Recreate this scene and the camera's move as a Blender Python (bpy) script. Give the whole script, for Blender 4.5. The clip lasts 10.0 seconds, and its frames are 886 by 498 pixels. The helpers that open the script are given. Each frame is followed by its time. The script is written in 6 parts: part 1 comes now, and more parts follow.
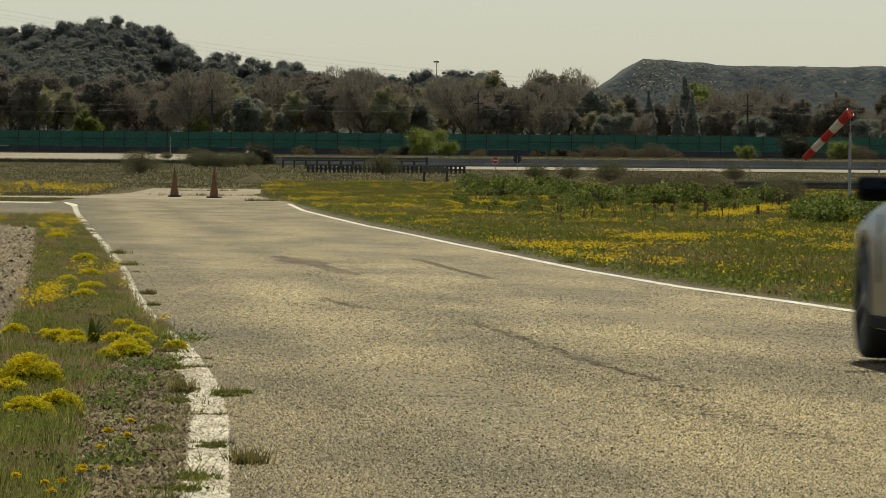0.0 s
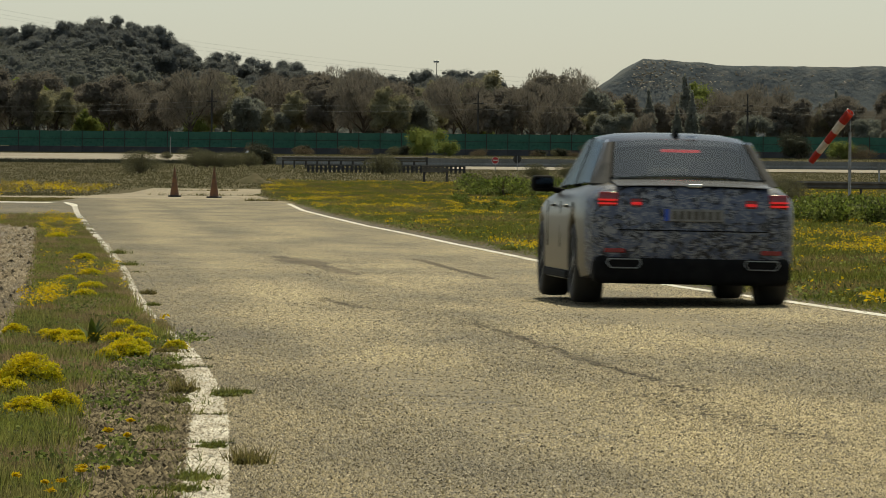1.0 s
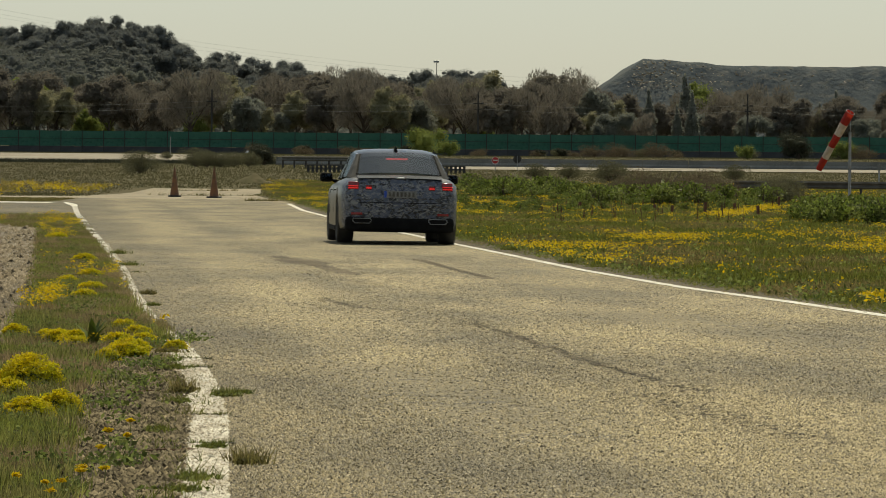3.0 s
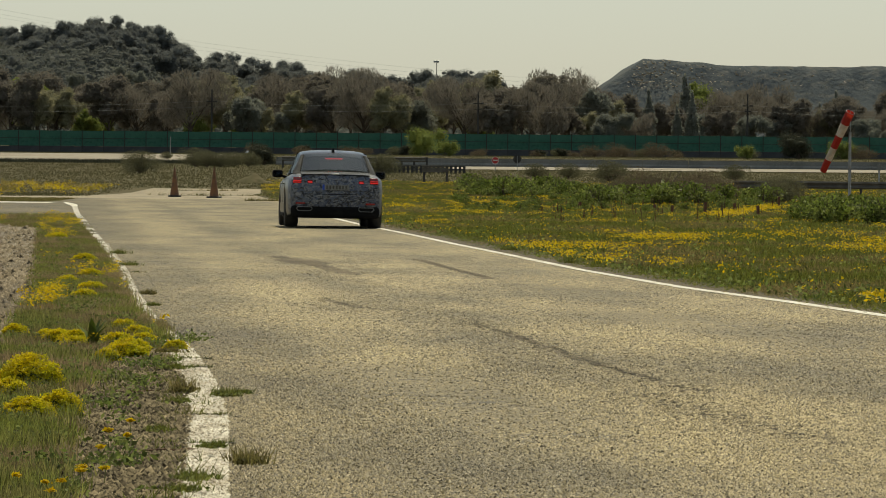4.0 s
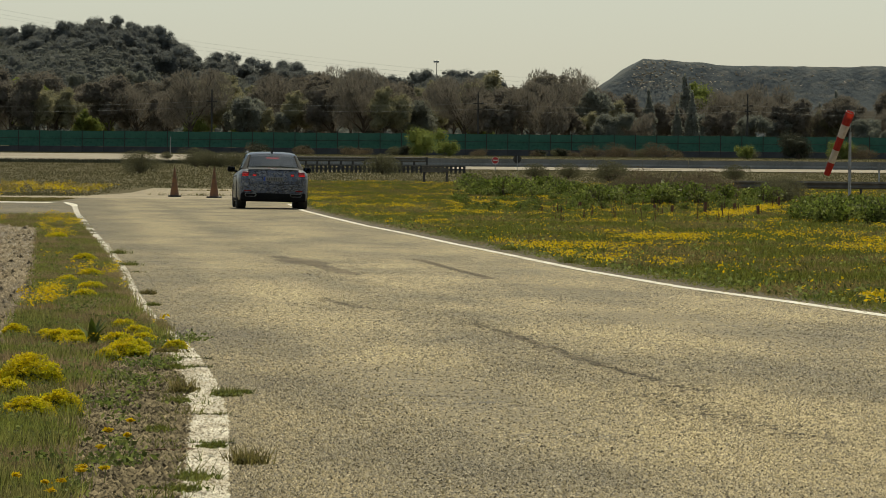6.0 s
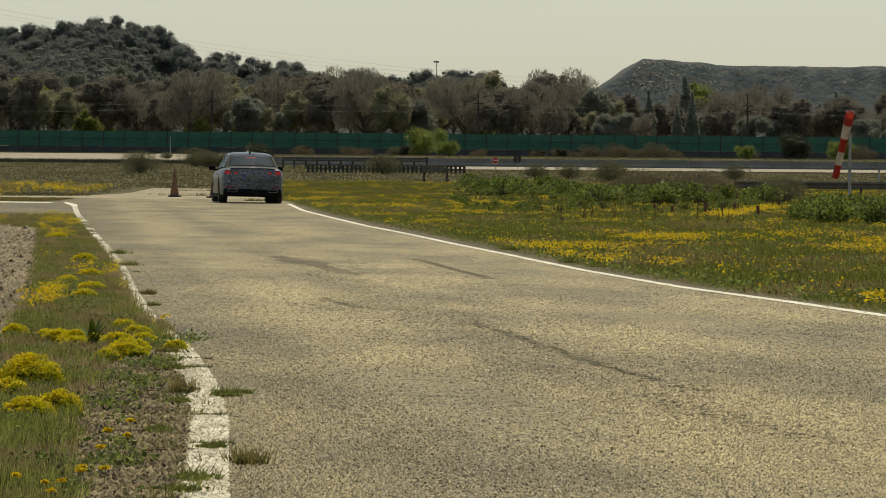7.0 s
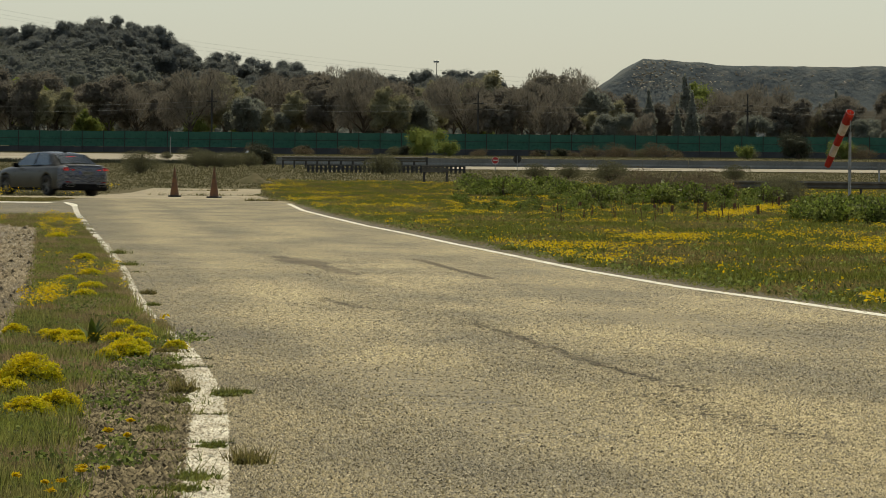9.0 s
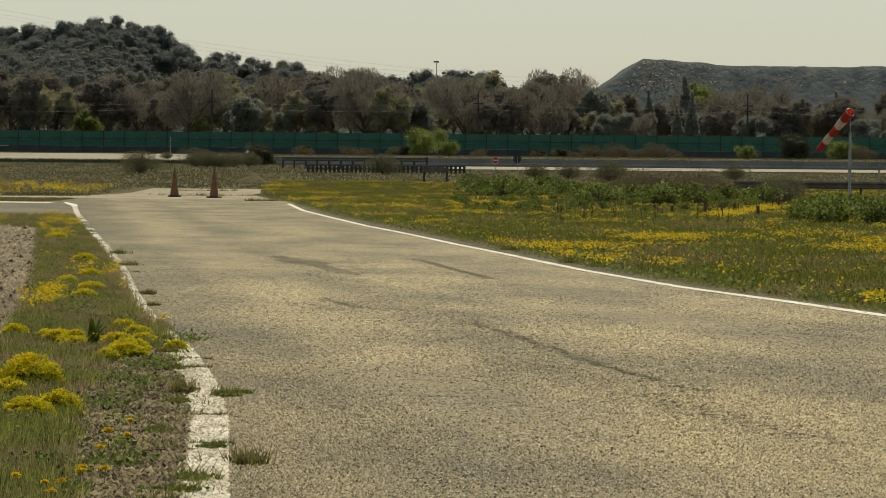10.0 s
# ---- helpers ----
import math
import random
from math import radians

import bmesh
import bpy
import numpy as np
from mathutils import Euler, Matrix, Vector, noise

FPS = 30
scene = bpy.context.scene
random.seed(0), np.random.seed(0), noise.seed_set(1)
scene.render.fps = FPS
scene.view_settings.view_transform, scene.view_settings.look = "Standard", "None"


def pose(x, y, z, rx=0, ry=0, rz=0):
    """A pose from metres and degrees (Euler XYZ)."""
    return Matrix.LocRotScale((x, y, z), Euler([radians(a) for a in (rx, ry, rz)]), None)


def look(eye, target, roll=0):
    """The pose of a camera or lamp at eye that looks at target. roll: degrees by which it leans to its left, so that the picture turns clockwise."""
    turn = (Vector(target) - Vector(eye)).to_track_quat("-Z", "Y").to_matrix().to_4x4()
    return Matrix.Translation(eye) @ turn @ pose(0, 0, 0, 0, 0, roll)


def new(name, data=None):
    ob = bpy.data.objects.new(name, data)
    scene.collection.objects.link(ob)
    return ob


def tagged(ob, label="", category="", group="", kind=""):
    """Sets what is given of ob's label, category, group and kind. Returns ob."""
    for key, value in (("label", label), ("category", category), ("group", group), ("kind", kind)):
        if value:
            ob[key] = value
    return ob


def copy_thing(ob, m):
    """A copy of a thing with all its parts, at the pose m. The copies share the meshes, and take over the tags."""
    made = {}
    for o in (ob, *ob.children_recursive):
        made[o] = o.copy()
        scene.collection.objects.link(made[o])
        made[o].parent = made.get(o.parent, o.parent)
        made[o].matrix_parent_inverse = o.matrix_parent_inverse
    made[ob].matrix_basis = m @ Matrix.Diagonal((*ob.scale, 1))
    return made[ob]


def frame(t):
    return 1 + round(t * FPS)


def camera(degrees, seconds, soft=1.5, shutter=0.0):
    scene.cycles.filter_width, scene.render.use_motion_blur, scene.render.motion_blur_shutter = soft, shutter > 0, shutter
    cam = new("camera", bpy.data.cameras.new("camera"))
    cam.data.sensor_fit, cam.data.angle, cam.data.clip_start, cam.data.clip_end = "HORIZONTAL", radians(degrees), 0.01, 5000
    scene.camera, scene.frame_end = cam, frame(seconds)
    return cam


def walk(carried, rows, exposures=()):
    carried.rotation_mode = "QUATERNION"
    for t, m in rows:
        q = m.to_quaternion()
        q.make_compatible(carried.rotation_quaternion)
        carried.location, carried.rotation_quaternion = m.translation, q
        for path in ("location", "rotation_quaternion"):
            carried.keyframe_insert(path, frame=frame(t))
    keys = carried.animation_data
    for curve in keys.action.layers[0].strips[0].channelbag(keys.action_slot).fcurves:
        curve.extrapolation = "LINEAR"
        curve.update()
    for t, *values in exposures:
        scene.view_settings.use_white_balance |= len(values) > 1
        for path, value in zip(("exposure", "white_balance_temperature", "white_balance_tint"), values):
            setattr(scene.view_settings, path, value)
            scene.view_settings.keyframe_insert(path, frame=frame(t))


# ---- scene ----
# Camera: a long lens on a low tripod beside the road, standing still.
EYE = 1.24
cam = camera(7.80, 10.0, soft=0.8, shutter=0.5)
STAND = look((0, 0, EYE), (0, 1000, EYE - 1000 * math.tan(math.atan(152 / 11500))), 0.5)
walk(cam, [(0, STAND), (10, STAND)])

# ---- world, sun, exposure ----
SUN_UP, SUN_SIDE = 53, 8            # degrees above the horizon, degrees to the right of the view
world = bpy.data.worlds.new("sky")
scene.world = world
world.use_nodes = True
sky = world.node_tree.nodes.new("ShaderNodeTexSky")
sky.sky_type = "NISHITA"
sky.sun_disc = False
sky.sun_elevation, sky.sun_rotation = radians(SUN_UP), radians(SUN_SIDE)
sky.air_density, sky.dust_density, sky.ozone_density = 0.7, 1.1, 1.0
veil = world.node_tree.nodes.new("ShaderNodeMix")          # thin even haze over the clear sky
veil.data_type = "RGBA"
veil.inputs[0].default_value = 0.35
veil.inputs[7].default_value = (6.9, 6.9, 6.5, 1)
world.node_tree.links.new(sky.outputs[0], veil.inputs[6])
world.node_tree.links.new(veil.outputs[2], world.node_tree.nodes["Background"].inputs[0])
world.node_tree.nodes["Background"].inputs[1].default_value = 0.085
sun = new("sun", bpy.data.lights.new("sun", "SUN"))
sun.data.energy, sun.data.angle, sun.data.color = 3.4, radians(0.6), (1.0, 0.86, 0.64)
up, side = radians(SUN_UP), radians(SUN_SIDE)
sun.matrix_world = look((0, 0, 0), (-math.cos(up) * math.sin(side), -math.cos(up) * math.cos(side), -math.sin(up)))
scene.view_settings.exposure = 0.0
scene.view_settings.use_white_balance = True
scene.view_settings.white_balance_temperature = 6750
scene.view_settings.white_balance_tint = 0


# ---- materials ----
def material(name, base, rough=0.8, other=None, scale=3.0, fine=None, fine_scale=40.0, bump=0.0, bump_scale=60.0,
             metal=0.0, stretch=(1, 1, 1), low=0.42, high=0.6, leaf=0.0, island=0.0, coat=0.0, spec=0.5, bump_dist=0.01):
    """Base colour broken up by two noises; leaf: share of light let through; island: brightness spread from piece to piece."""
    m = bpy.data.materials.new(name)
    m.use_nodes = True
    n, l = m.node_tree.nodes, m.node_tree.links
    p = n["Principled BSDF"]
    p.inputs["Roughness"].default_value, p.inputs["Metallic"].default_value = rough, metal
    p.inputs["Coat Weight"].default_value, p.inputs["Specular IOR Level"].default_value = coat, spec
    co = n.new("ShaderNodeTexCoord")
    mp = n.new("ShaderNodeMapping")
    mp.inputs["Scale"].default_value = stretch
    l.new(co.outputs["Object"], mp.inputs[0])

    def blend(first, second, size, lo, hi, detail):
        t = n.new("ShaderNodeTexNoise")
        t.inputs["Scale"].default_value, t.inputs["Detail"].default_value = size, detail
        l.new(mp.outputs[0], t.inputs[0])
        r = n.new("ShaderNodeMapRange")
        r.inputs["From Min"].default_value, r.inputs["From Max"].default_value = lo, hi
        l.new(t.outputs[0], r.inputs[0])
        x = n.new("ShaderNodeMix")
        x.data_type = "RGBA"
        l.new(r.outputs[0], x.inputs[0])
        if isinstance(first, tuple):
            x.inputs[6].default_value = (*first, 1)
        else:
            l.new(first, x.inputs[6])
        x.inputs[7].default_value = (*second, 1)
        return x.outputs[2]

    colour = blend(base, other or base, scale, low, high, 5)
    if fine:
        colour = blend(colour, fine, fine_scale, 0.5, 0.68, 3)
    if island:
        g = n.new("ShaderNodeNewGeometry")
        r = n.new("ShaderNodeMapRange")
        r.inputs["To Min"].default_value, r.inputs["To Max"].default_value = 1 - island, 1 + island
        l.new(g.outputs["Random Per Island"], r.inputs[0])
        h = n.new("ShaderNodeHueSaturation")
        l.new(r.outputs[0], h.inputs["Value"])
        l.new(colour, h.inputs["Color"])
        colour = h.outputs[0]
    l.new(colour, p.inputs["Base Color"])
    if bump:
        t = n.new("ShaderNodeTexNoise")
        t.inputs["Scale"].default_value, t.inputs["Detail"].default_value = bump_scale, 4
        l.new(co.outputs["Object"], t.inputs[0])
        b = n.new("ShaderNodeBump")
        b.inputs["Strength"].default_value, b.inputs["Distance"].default_value = bump, bump_dist
        l.new(t.outputs[0], b.inputs["Height"])
        l.new(b.outputs[0], p.inputs["Normal"])
    if leaf:
        tr = n.new("ShaderNodeBsdfTranslucent")
        l.new(colour, tr.inputs[0])
        mx = n.new("ShaderNodeMixShader")
        mx.inputs[0].default_value = leaf
        l.new(p.outputs[0], mx.inputs[1])
        l.new(tr.outputs[0], mx.inputs[2])
        l.new(mx.outputs[0], n["Material Output"].inputs[0])
    return m


def follow_road(m, old, tracks):
    """Lets a material's mottling run along the road, and wears it by lanes."""
    n, l = m.node_tree.nodes, m.node_tree.links
    co = n["Texture Coordinate"]
    sep = n.new("ShaderNodeSeparateXYZ")
    l.new(co.outputs["Object"], sep.inputs[0])
    drift = n.new("ShaderNodeMath")
    drift.operation = "MULTIPLY_ADD"
    drift.inputs[1].default_value = 0.06
    l.new(sep.outputs[1], drift.inputs[0])
    l.new(sep.outputs[0], drift.inputs[2])
    along = n.new("ShaderNodeCombineXYZ")
    l.new(drift.outputs[0], along.inputs[0])
    l.new(sep.outputs[1], along.inputs[1])
    l.new(along.outputs[0], n["Mapping"].inputs[0])
    if tracks:
        wob = n.new("ShaderNodeTexNoise")
        wob.inputs["Scale"].default_value, wob.inputs["Detail"].default_value = 0.35, 4
        l.new(n["Mapping"].outputs[0], wob.inputs[0])
        lane = n.new("ShaderNodeMath")
        lane.operation = "MULTIPLY_ADD"
        lane.inputs[1].default_value = 1.5
        l.new(wob.outputs[0], lane.inputs[0])
        l.new(drift.outputs[0], lane.inputs[2])
        span = n.new("ShaderNodeMapRange")
        span.inputs["From Min"].default_value, span.inputs["From Max"].default_value = 0.75, 8.75
        l.new(lane.outputs[0], span.inputs[0])
        ramp = n.new("ShaderNodeValToRGB")
        for e, (at, shade) in zip([ramp.color_ramp.elements[0], ramp.color_ramp.elements[1]] + [ramp.color_ramp.elements.new(0.5) for q in range(len(tracks) - 2)], tracks):
            e.position, e.color = at / 8, (shade, shade, shade, 1)
        l.new(span.outputs[0], ramp.inputs[0])
        shade = n.new("ShaderNodeMix")
        shade.data_type, shade.blend_type = "RGBA", "MULTIPLY"
        shade.inputs[0].default_value = 1.0
        l.new(old, shade.inputs[6])
        l.new(ramp.outputs[0], shade.inputs[7])
        old = shade.outputs[2]
    return old


def asphalt_material(name, pale, dark, stone, crack, tracks=()):
    """Worn chip-sealed asphalt: mottled in broad bands along the road, with loose pale stones and fine cracks."""
    m = material(name, pale, 0.84, dark, 0.75, stone, 34, bump=0.9, bump_scale=55, stretch=(1, 0.16, 1), low=0.38, high=0.66, bump_dist=0.012, spec=0.45)
    n, l = m.node_tree.nodes, m.node_tree.links
    p = n["Principled BSDF"]
    old = p.inputs["Base Color"].links[0].from_socket
    co = n["Texture Coordinate"]
    old = follow_road(m, old, tracks)
    v = n.new("ShaderNodeTexVoronoi")
    v.inputs["Scale"].default_value = 38
    l.new(co.outputs["Object"], v.inputs[0])
    r = n.new("ShaderNodeMapRange")
    r.inputs["From Min"].default_value, r.inputs["From Max"].default_value = 0.0, 0.5
    r.inputs["To Min"].default_value, r.inputs["To Max"].default_value = 1.25, 0.62
    l.new(v.outputs["Distance"], r.inputs[0])
    h = n.new("ShaderNodeHueSaturation")
    l.new(r.outputs[0], h.inputs["Value"])
    l.new(old, h.inputs["Color"])
    t = n.new("ShaderNodeTexNoise")
    t.inputs["Scale"].default_value, t.inputs["Detail"].default_value = 0.30, 6
    l.new(co.outputs["Object"], t.inputs[0])
    a = n.new("ShaderNodeMath")
    a.operation = "SUBTRACT"
    a.inputs[1].default_value = 0.5
    l.new(t.outputs[0], a.inputs[0])
    b = n.new("ShaderNodeMath")
    b.operation = "ABSOLUTE"
    l.new(a.outputs[0], b.inputs[0])
    c = n.new("ShaderNodeMapRange")
    c.inputs["From Min"].default_value, c.inputs["From Max"].default_value = 0.0015, 0.006
    c.inputs["To Min"].default_value, c.inputs["To Max"].default_value = crack, 0
    l.new(b.outputs[0], c.inputs[0])
    x = n.new("ShaderNodeMix")
    x.data_type = "RGBA"
    l.new(c.outputs[0], x.inputs[0])
    l.new(h.outputs[0], x.inputs[6])
    x.inputs[7].default_value = (0.05, 0.047, 0.042, 1)
    l.new(x.outputs[2], p.inputs["Base Color"])
    return m


def glass_material(name, gloss):
    m = bpy.data.materials.new(name)
    m.use_nodes = True
    n, l = m.node_tree.nodes, m.node_tree.links
    t = n.new("ShaderNodeBsdfTransparent")
    t.inputs[0].default_value = (0.52, 0.54, 0.54, 1)
    g = n.new("ShaderNodeBsdfGlossy")
    g.inputs["Roughness"].default_value = 0.03
    g.inputs["Color"].default_value = (0.78, 0.88, 1.0, 1)
    x = n.new("ShaderNodeMixShader")
    x.inputs[0].default_value = gloss
    l.new(t.outputs[0], x.inputs[1])
    l.new(g.outputs[0], x.inputs[2])
    l.new(x.outputs[0], n["Material Output"].inputs[0])
    return m


def camouflage_material():
    """Foil printed with swirling rings and blotches of black, white and blue-grey, as on a test car."""
    m = material("camouflage_foil", (0.012, 0.013, 0.017), 0.45, (0.072, 0.09, 0.145), 11.0, stretch=(0.8, 1, 1.1), low=0.44, high=0.52)
    n, l = m.node_tree.nodes, m.node_tree.links
    p = n["Principled BSDF"]
    old = p.inputs["Base Color"].links[0].from_socket
    for t in [k for k in n if k.type == "TEX_NOISE"]:
        t.inputs["Distortion"].default_value = 1.2
    cells = n.new("ShaderNodeTexVoronoi")
    cells.inputs["Scale"].default_value = 14.0
    l.new(n["Mapping"].outputs[0], cells.inputs[0])
    rings = n.new("ShaderNodeMath")
    rings.operation = "PINGPONG"
    rings.inputs[1].default_value = 0.13
    l.new(cells.outputs["Distance"], rings.inputs[0])
    white = n.new("ShaderNodeTexNoise")
    white.inputs["Scale"].default_value, white.inputs["Detail"].default_value, white.inputs["Distortion"].default_value = 15.0, 3, 1.0
    l.new(n["Mapping"].outputs[0], white.inputs[0])
    add = n.new("ShaderNodeMath")
    add.operation = "MULTIPLY_ADD"
    add.inputs[1].default_value = 2.2
    l.new(rings.outputs[0], add.inputs[0])
    l.new(white.outputs[0], add.inputs[2])
    r = n.new("ShaderNodeMapRange")
    r.inputs["From Min"].default_value, r.inputs["From Max"].default_value = 0.65, 0.78
    l.new(add.outputs[0], r.inputs[0])
    x = n.new("ShaderNodeMix")
    x.data_type = "RGBA"
    l.new(r.outputs[0], x.inputs[0])
    l.new(old, x.inputs[6])
    x.inputs[7].default_value = (0.235, 0.24, 0.25, 1)
    l.new(x.outputs[2], p.inputs["Base Color"])
    return m


def glow_material(name, colour, strength):
    m = material(name, colour, 0.3)
    p = m.node_tree.nodes["Principled BSDF"]
    p.inputs["Emission Color"].default_value = (*colour, 1)
    p.inputs["Emission Strength"].default_value = strength
    return m


def chip_material():
    m = material("pale_road_chips", (0.335, 0.275, 0.154), 0.55, (0.133, 0.113, 0.071), 0.75, stretch=(1, 0.16, 1), low=0.38, high=0.66, island=0.85, spec=0.2)
    p = m.node_tree.nodes["Principled BSDF"]
    m.node_tree.links.new(follow_road(m, p.inputs["Base Color"].links[0].from_socket, TRACKS), p.inputs["Base Color"])
    return m


# distance from the left edge in metres, and how worn and pale the asphalt is there
TRACKS = ((0.0, 0.50), (0.8, 0.50), (1.4, 0.68), (1.9, 1.0), (2.5, 0.98), (3.0, 0.76), (3.5, 0.95), (4.6, 1.0), (5.3, 0.85), (6.5, 1.0))
ASPHALT = asphalt_material("worn_asphalt", (0.385, 0.315, 0.174), (0.175, 0.148, 0.092), (0.425, 0.35, 0.20), 0.8, TRACKS)
STONE = material("brown_grey_stones", (0.195, 0.162, 0.104), 0.85, (0.105, 0.088, 0.058), 1.6, island=0.85, spec=0.06)
GRAVEL = asphalt_material("gravelly_asphalt", (0.31, 0.25, 0.165), (0.15, 0.12, 0.082), (0.38, 0.31, 0.21), 0.3)
# paler asphalt: the crossing road's low-angle sheen sits in the base colour
PALE_ASPHALT = asphalt_material("bleached_asphalt", (0.46, 0.385, 0.255), (0.34, 0.28, 0.185), (0.5, 0.43, 0.3), 0.6)
CHIPS = chip_material()
WORN_PAINT = material("flaking_white_road_paint", (0.62, 0.59, 0.51), 0.5, (0.42, 0.37, 0.28), 5, (0.20, 0.17, 0.12), 30, bump=0.5, bump_scale=50, low=0.40, high=0.66, stretch=(1, 0.14, 1), spec=0.4)
DARK_EDGE = material("crumbling_dark_asphalt", (0.15, 0.13, 0.10), 0.9, (0.10, 0.092, 0.076), 3.0, (0.24, 0.20, 0.14), 40, bump=0.8, spec=0.06)
PIT = material("open_dark_joint", (0.06, 0.055, 0.047), 0.95, (0.09, 0.08, 0.065), 6, spec=0.03)
PATCH = material("dark_repair_asphalt", (0.12, 0.106, 0.086), 0.9, (0.18, 0.153, 0.115), 2.0, (0.27, 0.22, 0.155), 40, bump=0.6, spec=0.06, stretch=(1, 0.2, 1))
SOIL = material("dry_soil", (0.175, 0.132, 0.077), 0.95, (0.11, 0.095, 0.046), 0.9, (0.25, 0.20, 0.13), 30, bump=0.8, bump_scale=25, bump_dist=0.03, spec=0.05)
FIELD = material("dry_field_soil", (0.115, 0.098, 0.055), 0.95, (0.088, 0.082, 0.042), 0.12, (0.135, 0.112, 0.065), 2.0, bump=0.5, bump_scale=4, bump_dist=0.05, spec=0.06)
PAINT = material("worn_white_road_paint", (0.80, 0.78, 0.70), 0.6, (0.64, 0.60, 0.50), 3, (0.44, 0.40, 0.31), 26, bump=0.5, bump_scale=50, stretch=(1, 0.2, 1), spec=0.2)
VERGE_SOIL = material("stony_brown_soil", (0.095, 0.077, 0.05), 0.95, (0.062, 0.052, 0.032), 0.9, (0.17, 0.135, 0.09), 30, bump=0.9, bump_scale=25, bump_dist=0.03, spec=0.05)
GRASS = material("green_grass", (0.125, 0.15, 0.028), 0.6, (0.16, 0.16, 0.038), 0.5, leaf=0.5, island=0.6, spec=0.1)
VERGE_GRASS = material("pale_green_verge_grass", (0.19, 0.215, 0.05), 0.6, (0.225, 0.215, 0.075), 0.8, leaf=0.5, island=0.6, spec=0.1)
GRASS_DRY = material("dry_olive_grass", (0.215, 0.178, 0.075), 0.7, (0.155, 0.145, 0.048), 0.4, leaf=0.5, island=0.6, spec=0.1)
GRASS_BROWN = material("brown_dry_grass", (0.30, 0.23, 0.13), 0.7, (0.20, 0.175, 0.075), 0.15, leaf=0.5, island=0.45, spec=0.1)
YELLOW = material("yellow_petals", (0.70, 0.49, 0.01), 0.6, (0.60, 0.47, 0.02), 4, leaf=0.45, island=0.3, spec=0.2)
SPURGE = material("yellow_green_bracts", (0.66, 0.54, 0.015), 0.6, (0.50, 0.48, 0.02), 7, leaf=0.5, island=0.3, spec=0.2)
WEED = material("fresh_green_leaves", (0.13, 0.17, 0.042), 0.6, (0.19, 0.215, 0.07), 2, leaf=0.48, island=0.65, spec=0.1)
LEAFY = material("glossy_green_leaves", (0.125, 0.165, 0.032), 0.5, (0.175, 0.205, 0.055), 2, leaf=0.45, island=0.65, spec=0.15)
RUST = material("rusty_seed_stalk", (0.12, 0.06, 0.03), 0.9, (0.07, 0.04, 0.025), 6)
BARK = material("grey_brown_bark", (0.13, 0.105, 0.085), 0.9, (0.08, 0.068, 0.055), 3, bump=0.5, bump_scale=12, spec=0.1)
FAR_GRASS = material("olive_field_grass", (0.13, 0.12, 0.068), 0.8, (0.10, 0.097, 0.05), 0.08, leaf=0.5, island=0.12, spec=0.08)
# far crowns bar the lime: distance haze put into paler, bluer base colours
CROWN_EVERGREEN = material("dark_evergreen_leaves", (0.215, 0.228, 0.20), 0.8, (0.25, 0.26, 0.22), 0.7, leaf=0.5, island=0.1, spec=0.05)
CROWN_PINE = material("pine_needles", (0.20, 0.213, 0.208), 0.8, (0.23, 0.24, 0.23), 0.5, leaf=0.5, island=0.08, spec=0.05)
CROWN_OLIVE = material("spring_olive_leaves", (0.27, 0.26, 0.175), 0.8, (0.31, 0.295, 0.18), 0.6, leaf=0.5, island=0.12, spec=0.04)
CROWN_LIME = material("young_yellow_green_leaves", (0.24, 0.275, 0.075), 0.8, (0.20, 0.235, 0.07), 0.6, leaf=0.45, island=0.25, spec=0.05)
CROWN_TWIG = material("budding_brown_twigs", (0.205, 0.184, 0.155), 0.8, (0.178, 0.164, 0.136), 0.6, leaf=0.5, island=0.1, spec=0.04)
# scrub on the far slopes, its base colour greyed by painted haze
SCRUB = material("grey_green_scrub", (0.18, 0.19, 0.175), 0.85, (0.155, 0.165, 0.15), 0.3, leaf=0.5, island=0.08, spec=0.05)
BRAMBLE = material("dry_bramble_canes", (0.155, 0.125, 0.085), 0.85, (0.12, 0.10, 0.065), 1.2, leaf=0.4, island=0.3, spec=0.04)
DARK_LEAF = material("dark_leathery_leaves", (0.062, 0.066, 0.045), 0.75, (0.048, 0.052, 0.036), 1.0, leaf=0.25, island=0.25, spec=0.05)
BROOM = material("olive_broom_twigs", (0.15, 0.145, 0.085), 0.85, (0.12, 0.12, 0.07), 1.5, leaf=0.4, island=0.35, spec=0.05)
# hillside ground, lightened in its base colour for the haze before it
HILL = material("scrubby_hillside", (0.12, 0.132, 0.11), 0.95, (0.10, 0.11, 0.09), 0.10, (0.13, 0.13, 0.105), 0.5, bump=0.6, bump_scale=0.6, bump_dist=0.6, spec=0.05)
# limestone hill: the blue-grey of aerial haze is in its base colour
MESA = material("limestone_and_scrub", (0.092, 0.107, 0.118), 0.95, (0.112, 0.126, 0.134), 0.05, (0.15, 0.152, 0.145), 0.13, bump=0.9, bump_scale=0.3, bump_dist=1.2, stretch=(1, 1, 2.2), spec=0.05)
# the net's green is lightened to hold some distance haze
NET = material("green_windbreak_net", (0.068, 0.18, 0.142), 0.8, (0.086, 0.205, 0.162), 0.5, (0.055, 0.15, 0.117), 2.5, leaf=0.35, spec=0.1)
DARK_BASE = material("dark_sheet_base", (0.06, 0.064, 0.07), 0.8, (0.078, 0.082, 0.088), 0.6, spec=0.1)
STEEL = material("galvanised_steel", (0.32, 0.33, 0.33), 0.45, (0.22, 0.22, 0.22), 3, metal=0.7)
DARK_STEEL = material("dark_weathered_metal", (0.05, 0.05, 0.05), 0.8, (0.07, 0.066, 0.06), 3, spec=0.2)
